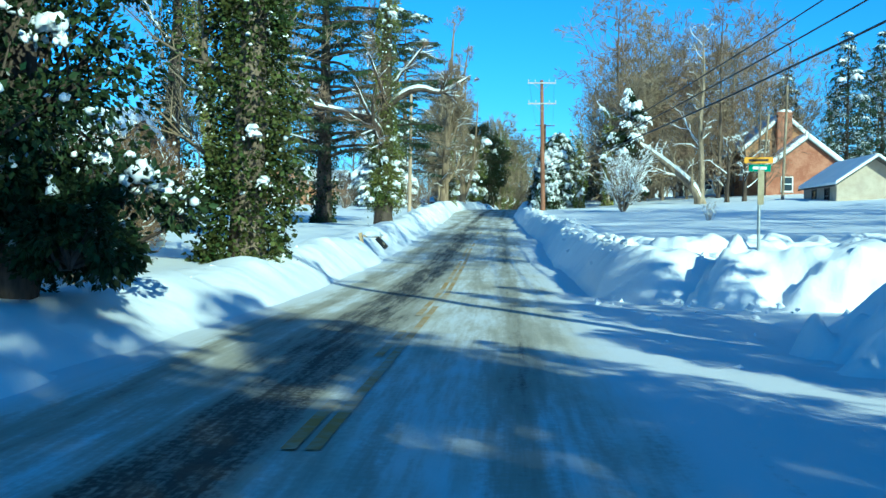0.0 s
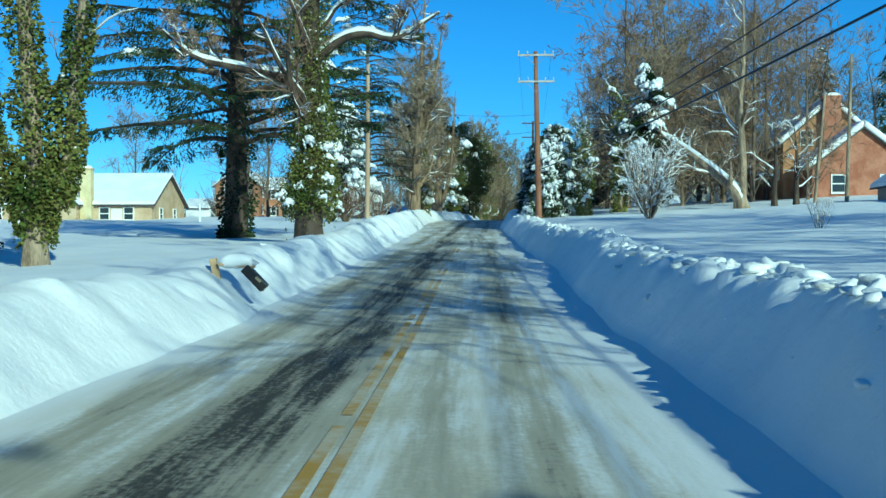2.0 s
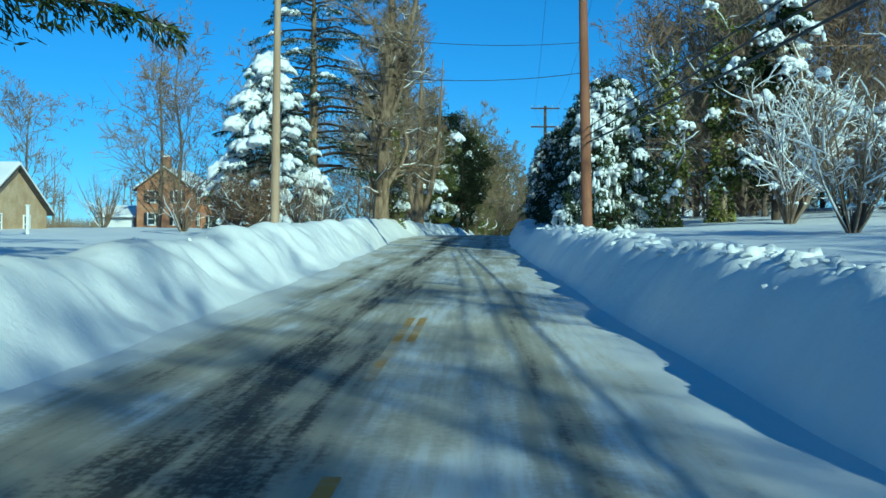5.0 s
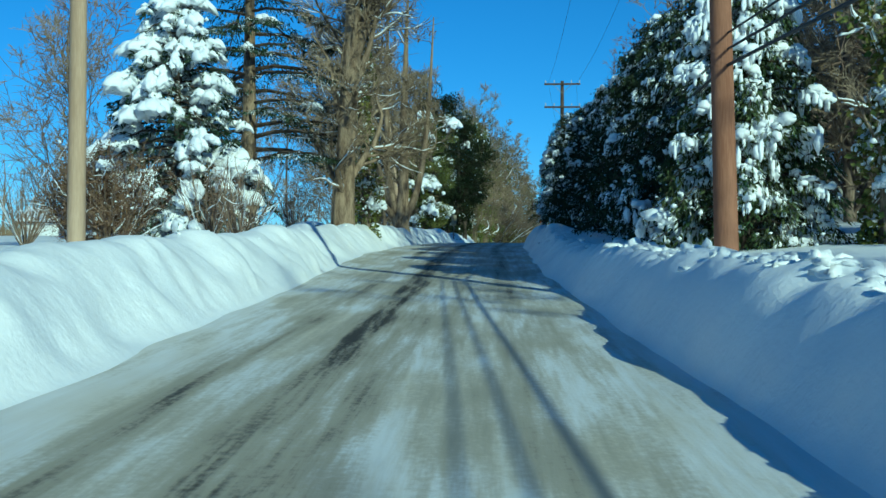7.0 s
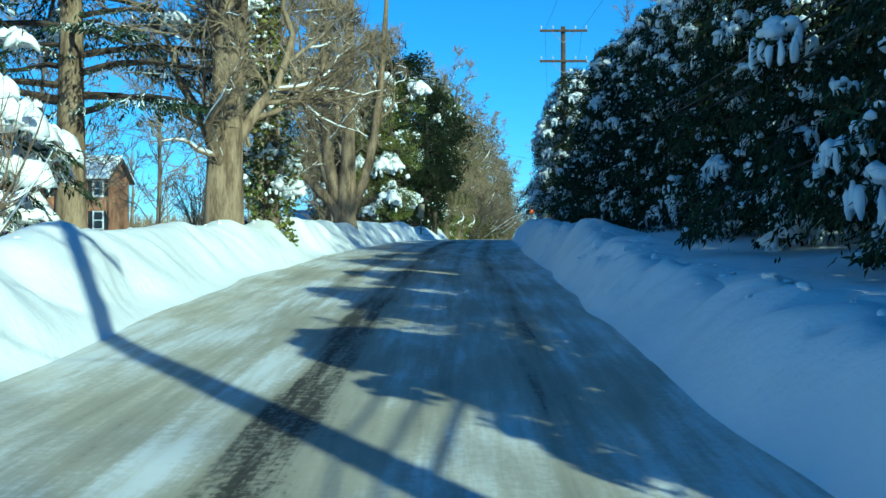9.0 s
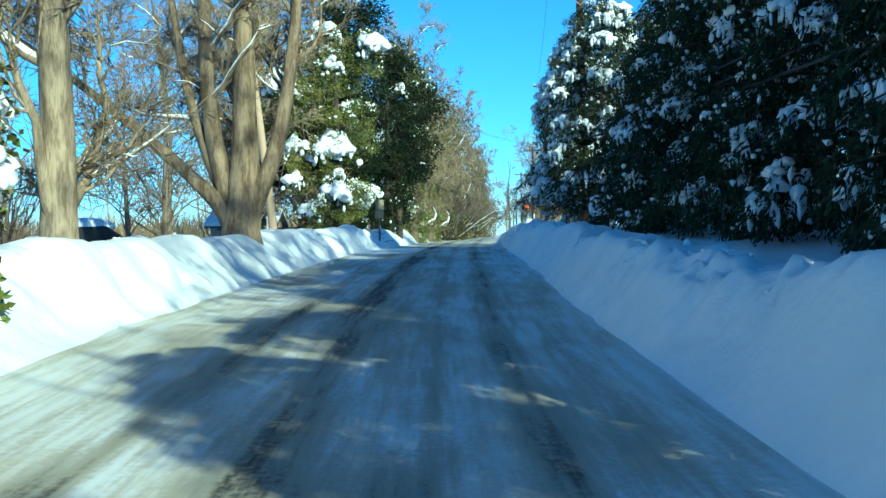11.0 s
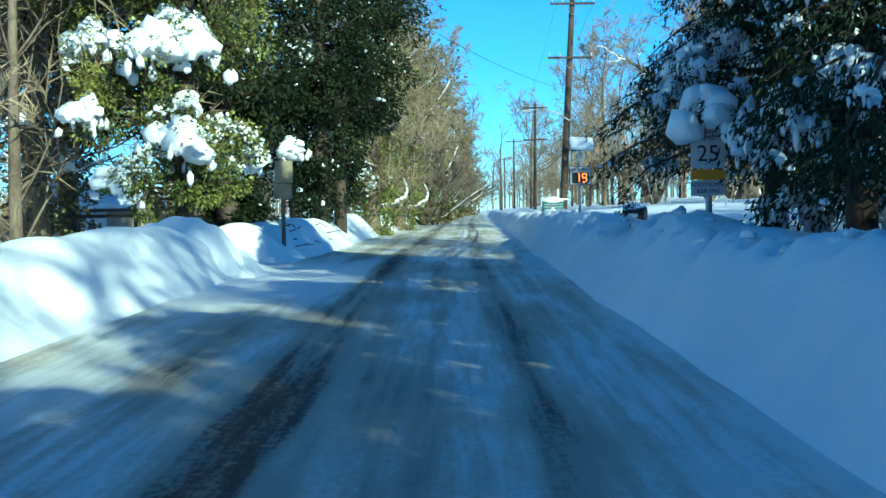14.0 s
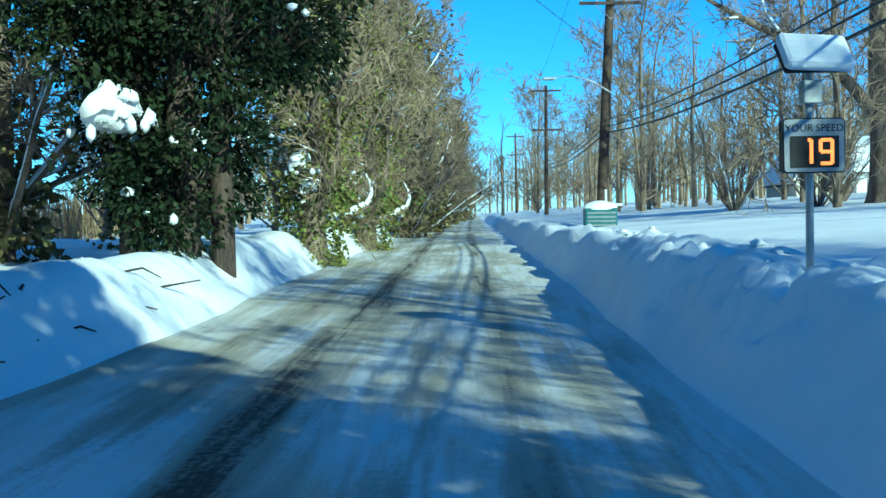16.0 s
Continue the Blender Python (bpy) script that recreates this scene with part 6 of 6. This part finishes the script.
def plate(w, h, t, m, bevel=0.03):
    """An upright sheet with rounded corners, facing -y."""
    bm = bmesh.new()
    ring = []
    for cx, cz, a0 in ((1, 1, 0), (-1, 1, 90), (-1, -1, 180), (1, -1, 270)):
        for k in range(5):
            a = radians(a0 + 22.5 * k)
            ring.append((cx * (w / 2 - bevel) + bevel * math.cos(a), cz * (h / 2 - bevel) + bevel * math.sin(a)))
    f = [bm.verts.new(m @ Vector((x, -t / 2, z))) for x, z in ring]
    g = [bm.verts.new(m @ Vector((x, t / 2, z))) for x, z in ring]
    bm.faces.new(f), bm.faces.new(g[::-1])
    n = len(ring)
    for i in range(n):
        j = (i + 1) % n
        bm.faces.new((f[j], f[i], g[i], g[j]))
    bmesh.ops.recalc_face_normals(bm, faces=bm.faces)
    return bm


def post(parent, x, y, z0, z1, r, mat=STEEL, name="post"):
    part(name, rod(bmesh.new(), r, r, z1 - z0, Matrix.Translation((x, y, z0)), 12), mat, parent)


# radar speed sign
SX, SY = 0.80, 163.4
sz = z_at(SX, SY)
S = thing("speed_sign", Matrix.Translation((SX, SY, 0)), "radar speed sign with glowing orange digits and solar panel", "speed sign")
post(S, 0, 0.04, sz - 0.5, 6.35, 0.035)
PZ = 5.66
panel = part("panel", plate(0.54, 0.47, 0.09, Matrix.Translation((0, -0.03, PZ)), 0.035), BLACK, S)
part("face", plate(0.515, 0.445, 0.012, Matrix.Translation((0, -0.082, PZ)), 0.03), SIGN_SHADED, panel, "white face with a black border")
part("display", plate(0.42, 0.27, 0.012, Matrix.Translation((0, -0.090, PZ - 0.055)), 0.01), BLACK, panel, "black display window")
words("YOUR SPEED", 0.088, Matrix.Translation((0, -0.091, PZ + 0.145)), BLACK, panel)


def segment(x0, z0, x1, z1, w=0.03):
    bm = bmesh.new()
    m = Matrix.Translation(((x0 + x1) / 2, -0.099, (z0 + z1) / 2))
    return box(bm, max(abs(x1 - x0), w), 0.004, max(abs(z1 - z0), w), m)


zc = PZ - 0.055
for x0, z0, x1, z1 in ((-0.03, zc + 0.1, -0.03, zc - 0.1), (-0.06, zc + 0.1, -0.03, zc + 0.1), (0.05, zc + 0.1, 0.15, zc + 0.1), (0.05, zc + 0.1, 0.05, zc), (0.05, zc, 0.15, zc), (0.15, zc + 0.1, 0.15, zc - 0.1), (0.05, zc - 0.1, 0.15, zc - 0.1)):
    part("digit_segment", segment(x0, z0, x1, z1), LED, panel, "glowing orange digit bar")
solar = part("solar_panel", box(bmesh.new(), 0.58, 0.40, 0.04, Matrix.Translation((0.04, 0.06, 6.42)) @ pose(0, 0, 0, 42, 0, 0), 0.01), BLACK, S)
part("snow", box(bmesh.new(), 0.60, 0.45, 0.12, Matrix.Translation((0.04, -0.01, 6.46)) @ pose(0, 0, 0, 42, 3, 0), 0.05), SNOW, solar, "slab of snow on the solar panel")
part("battery_box", box(bmesh.new(), 0.16, 0.14, 0.2, Matrix.Translation((0, 0.0, 6.12)), 0.01), STEEL, S)

# speed limit sign and fine notice
F = thing("road_sign", Matrix.Translation((0.54, 149.9, 0)), "speed limit sign above a yellow plate and fine notice", "road sign")
fz = z_at(0.53, 149.6)
post(F, 0.02, 0.05, fz - 0.5, 5.9, 0.045)
lim = part("limit_plate", plate(0.45, 0.56, 0.01, Matrix.Translation((0, 0, 5.6)), 0.03), SIGN_WHITE, F)
words("25", 0.3, Matrix.Translation((0, -0.008, 5.5)), BLACK, lim)
words("SPEED", 0.08, Matrix.Translation((0, -0.008, 5.8)), BLACK, lim)
words("LIMIT", 0.08, Matrix.Translation((0, -0.008, 5.71)), BLACK, lim)
part("yellow_plate", plate(0.44, 0.13, 0.01, Matrix.Translation((0, 0, 5.235)), 0.02), SIGN_YELLOW, F, "plain amber plate")
fin = part("fine_plate", plate(0.45, 0.20, 0.01, Matrix.Translation((0, 0, 5.06)), 0.02), SIGN_WHITE, F)
words("ADDITIONAL", 0.078, Matrix.Translation((0, -0.008, 5.105)), BLACK, fin)
words("$200 FINE", 0.07, Matrix.Translation((0, -0.008, 5.02)), BLACK, fin)

# street name sign
N = thing("street_sign", Matrix.Translation((4.09, 20.5, 0.14)), "green street name sign below a yellow blade", "street sign")
post(N, 0, 0, z_at(4.09, 20.5) - 0.6, 2.45, 0.03)
part("backing_board", plate(0.11, 0.62, 0.02, Matrix.Translation((0.02, -0.03, 2.08)), 0.02), SIGN_BACK, N, "narrow brown sign seen edge on")
part("green_blade", plate(0.42, 0.13, 0.008, Matrix.Translation((0.0, 0, 2.43)) @ pose(0, 0, 0, 0, 0, 12), 0.02), SIGN_GREEN, N)
part("name_bar", box(bmesh.new(), 0.26, 0.004, 0.05, Matrix.Translation((0.0, -0.008, 2.43)) @ pose(0, 0, 0, 0, 0, 12)), SIGN_WHITE, N)
part("yellow_blade", plate(0.5, 0.11, 0.008, Matrix.Translation((-0.02, 0, 2.57)) @ pose(0, 0, 0, 0, 0, -8), 0.02), SIGN_YELLOW, N)
part("name_bar", box(bmesh.new(), 0.34, 0.004, 0.04, Matrix.Translation((-0.02, -0.008, 2.57)) @ pose(0, 0, 0, 0, 0, -8)), WOOD_DARK, N)

# backs of signs on the left
B = thing("road_sign", Matrix.Translation((-6.45, 161.9, 0)), "wooden post carrying bare backs of two signs", "road sign")
bz = z_at(-6.45, 161.9)
part("post", box(bmesh.new(), 0.09, 0.09, 6.1 - bz + 0.4, Matrix.Translation((0, 0, (6.1 + bz - 0.4) / 2)), 0.008), BARK, B)
part("sign_back", plate(0.42, 0.52, 0.01, Matrix.Translation((0.03, -0.055, 5.80)), 0.02), SIGN_BACK, B)
part("sign_back", plate(0.44, 0.36, 0.01, Matrix.Translation((0.0, -0.055, 5.34)), 0.02), SIGN_BACK, B)

# ---- small things ----
K = thing("mailbox", Matrix.Translation((0.88, 156.7, z_at(0.88, 156.7) + 0.16)) @ pose(0, 0, 0, 0, 0, 62), "dark mailbox half buried in the snow bank", "mailbox")
bm = bmesh.new()
bmesh.ops.create_cone(bm, cap_ends=True, segments=20, radius1=0.1, radius2=0.1, depth=0.42, matrix=Matrix.Translation((0, 0, 0.16)) @ pose(0, 0, 0, 90, 0, 0))
box(bm, 0.2, 0.42, 0.16, Matrix.Translation((0, 0, 0.08)), 0.005)
part("body", bm, BLACK, K)
part("door", plate(0.2, 0.25, 0.012, Matrix.Translation((0, -0.22, 0.13)), 0.08), SHINGLE, K)
part("number_bar", box(bmesh.new(), 0.004, 0.18, 0.07, Matrix.Translation((-0.103, 0, 0.1))), SIGN_WHITE, K)
part("post", box(bmesh.new(), 0.09, 0.09, 1.0, Matrix.Translation((0, 0, -0.5)), 0.006), WOOD_DARK, K)
part("snow_cap", smooth(mesh_of("snow_cap", *blobs(np.random.default_rng(4), np.array([[0, 0, 0.24]]), np.array([[0.13, 0.22, 0.1]]), np.zeros(1), rough=0.1))), SNOW, K)

K = thing("mailbox", Matrix.Translation((-5.55, 38.9, road_z(38.9) + 0.62)), "wrecked mailbox stand with a dark box hanging down", "mailbox")
part("post", box(bmesh.new(), 0.12, 0.12, 0.9, Matrix.Translation((-0.36, 0.1, -0.1)) @ pose(0, 0, 0, 0, -12, 0), 0.008), LUMBER, K)
part("board", box(bmesh.new(), 0.62, 0.2, 0.05, Matrix.Translation((0.0, 0, 0.22)) @ pose(0, 0, 0, 0, 4, 0), 0.006), LUMBER, K)
part("snow", smooth(mesh_of("snow", *blobs(np.random.default_rng(6), np.array([[0.0, 0, 0.26]]), np.array([[0.36, 0.16, 0.2]]), np.zeros(1), rough=0.12))), SNOW, K)
bm = box(bmesh.new(), 0.5, 0.2, 0.17, Matrix.Translation((0.34, -0.08, 0.0)) @ pose(0, 0, 0, 0, 46, 0), 0.015)
bx = part("box", bm, BLACK, K, "dark metal mailbox tipped on its side")
part("flap", box(bmesh.new(), 0.12, 0.008, 0.05, Matrix.Translation((0.42, -0.183, -0.02)) @ pose(0, 0, 0, 0, 46, 0)), SIGN_BACK, bx)


def snowy_car(x, y, turn):
    """A parked car half buried in snow."""
    ob = thing("car", Matrix.Translation((x, y, z_at(x, y) - 0.75)) @ pose(0, 0, 0, 0, 0, turn), "dark parked car buried in a thick cap of snow", "car")
    prof = [(-2.1, 0.35), (-2.1, 0.8), (-1.75, 0.95), (-1.2, 1.0), (-0.6, 1.45), (0.7, 1.48), (1.35, 1.02), (1.95, 0.9), (2.15, 0.7), (2.15, 0.35)]
    bm = bmesh.new()
    a = [bm.verts.new((px, -0.85, pz)) for px, pz in prof]
    b = [bm.verts.new((px, 0.85, pz)) for px, pz in prof]
    bm.faces.new(a), bm.faces.new(b[::-1])
    for i in range(len(prof)):
        j = (i + 1) % len(prof)
        bm.faces.new((a[j], a[i], b[i], b[j]))
    bmesh.ops.recalc_face_normals(bm, faces=bm.faces)
    bmesh.ops.bevel(bm, geom=list(bm.edges), offset=0.07, segments=2, affect='EDGES', profile=0.5)
    body = part("body", bm, CAR_PAINT, ob)
    for s in (-1, 1):
        part("side_window", box(bmesh.new(), 1.5, 0.02, 0.32, Matrix.Translation((0.05, s * 0.855, 1.2)), 0.008), GLASS, body)
    for wx in (-1.35, 1.4):
        for s in (-1, 1):
            bm = bmesh.new()
            bmesh.ops.create_cone(bm, cap_ends=True, segments=20, radius1=0.33, radius2=0.33, depth=0.22, matrix=Matrix.Translation((wx, s * 0.78, 0.33)) @ pose(0, 0, 0, 90, 0, 0))
            part("wheel", bm, BLACK, ob)
    part("snow", smooth(mesh_of("snow", *blobs(np.random.default_rng(2), np.array([[0.05, 0, 1.42], [-1.55, 0, 0.95], [1.7, 0, 0.92]]), np.array([[0.95, 0.85, 0.34], [0.55, 0.85, 0.24], [0.5, 0.85, 0.22]]), np.zeros(3), base=ICO3, rough=0.06))), SNOW, ob, "thick rounded snow on roof and bonnet")


snowy_car(-15.7, 146.0, 15)

# louvred cabinet by the far pole
U = thing("utility_cabinet", Matrix.Translation((2.9, 187.0, z_at(2.9, 187.0) + 0.1)), "blue-grey louvred utility cabinet under a slab of snow", "utility cabinet")
part("body", box(bmesh.new(), 0.95, 0.5, 0.7, Matrix.Translation((0, 0, 0.1)), 0.02), PLASTIC_GREEN, U)
for k in range(4):
    part("louvre", box(bmesh.new(), 0.85, 0.03, 0.05, Matrix.Translation((0, -0.262, -0.05 + 0.12 * k)) @ pose(0, 0, 0, 25, 0, 0)), STEEL, U)
part("snow_cap", smooth(mesh_of("snow_cap", *blobs(np.random.default_rng(12), np.array([[0, 0, 0.45]]), np.array([[0.52, 0.3, 0.22]]), np.zeros(1), base=ICO3, rough=0.05))), SNOW, U)

# cross-shaped stake and utility box by the far pole
C = thing("stake", Matrix.Translation((3.3, 188.3, z_at(3.3, 188.3))), "white wooden cross stake in the snow", "stake")
part("upright", box(bmesh.new(), 0.07, 0.07, 1.5, Matrix.Translation((0, 0, 0.35)), 0.006), WHITE, C)
part("crossbar", box(bmesh.new(), 1.0, 0.06, 0.08, Matrix.Translation((0, -0.07, 0.62)), 0.006), WHITE, C)

# low dark fence rail by the drive
G = thing("fence", Matrix(), "low dark wooden rail fence in the snow", "fence")
for x in (-15.2, -13.4, -11.6):
    part("post", box(bmesh.new(), 0.1, 0.1, 0.9, Matrix.Translation((x, 168.5, z_at(x, 168.5) + 0.2)), 0.008), WOOD_DARK, G)
part("rail", box(bmesh.new(), 4.6, 0.05, 0.1, Matrix.Translation((-13.4, 168.45, z_at(-13.4, 168.5) + 0.5)), 0.006), WOOD_DARK, G)

# white marker post on the left yard
for x, y, h in ((-10.4, 152.5, 0.9), (-23.5, 100.0, 1.3)):
    M = thing("marker_post", Matrix.Translation((x, y, z_at(x, y))), "pale square wooden post standing in the snow", "post")
    part("shaft", box(bmesh.new(), 0.13, 0.13, h + 0.4, Matrix.Translation((0, 0, h / 2 - 0.2)), 0.01), WHITE, M)
    part("cap", box(bmesh.new(), 0.18, 0.18, 0.06, Matrix.Translation((0, 0, h + 0.03)), 0.01), WHITE, M)

# broken sticks stuck in the left bank
SR2 = np.random.default_rng(21)
for i in range(16):
    y = SR2.uniform(162.5, 169)
    u = SR2.uniform(0.25, 1.0)
    x = float(left_x(y)) - u
    z = float(road_z(y)) + 0.9 * float(sstep(-0.05, 1.25, u)) ** 0.8
    a, L = SR2.uniform(0, 6.28), SR2.uniform(0.2, 0.7)
    p0 = np.array([[[0, 0, 0], [0.5 * L * math.cos(a), 0.5 * L * math.sin(a) * 0.5, 0.04], [L * math.cos(a), L * math.sin(a) * 0.5, SR2.uniform(-0.1, 0.16)]]])
    st = part("stick", mesh_of("stick", *tubes(p0, np.array([[0.018, 0.014, 0.008]]), 5)), BARK_DARK)
    st.matrix_world = Matrix.Translation((x, y, z))
    tagged(st, "broken dark twig stuck in the snow bank", "stick", "twigs in the bank")


# ---- dry growth behind the left field ----
def reed_belt(seed, x0, x1, y0, y1, n, h):
    rng = np.random.default_rng(seed)
    x, y = rng.uniform(x0, x1, n), rng.uniform(y0, y1, n)
    z = ground_z(x, y) - 0.1
    C = np.stack([x, y, z], 1)
    d = np.stack([rng.normal(0, 0.12, n), rng.normal(0, 0.12, n), np.ones(n)], 1)
    L = h * rng.uniform(0.5, 1.15, n)
    P = np.stack([C, C + d * L[:, None] * 0.5, C + d * L[:, None] + rng.normal(0, 0.08, (n, 3))], 1)
    ob = part("reed_belt", mesh_of("reed_belt", *tubes(P, np.broadcast_to(np.array([0.03, 0.025, 0.012]), (n, 3)).copy(), 3)), REED)
    tagged(ob, "belt of tall dry tan reeds beyond the snowy field", "reeds", kind="stuff")


reed_belt(80, -75, -14, 205, 222, 6500, 2.4)
for i, (x, y, s) in enumerate(((-12.8, 108.0, 1.1), (-11.0, 105.5, 0.9), (-18, 113, 1.0), (-20, 128, 1.2), (-15, 137, 0.9), (-28, 122, 1.1), (-17.5, 104, 0.8), (9.5, 196, 1.0), (12, 194, 1.1), (14, 197, 0.9), (17, 196, 1.0))):
    if i == 0:
        RB = at(shrub(85, 3.0, 3.4, 26, TWIG_RED, "dense rusty-brown bare hedge shrub", 0.15, 0.9), x, y)
    else:
        again(RB, x, y, 50 * i, s)
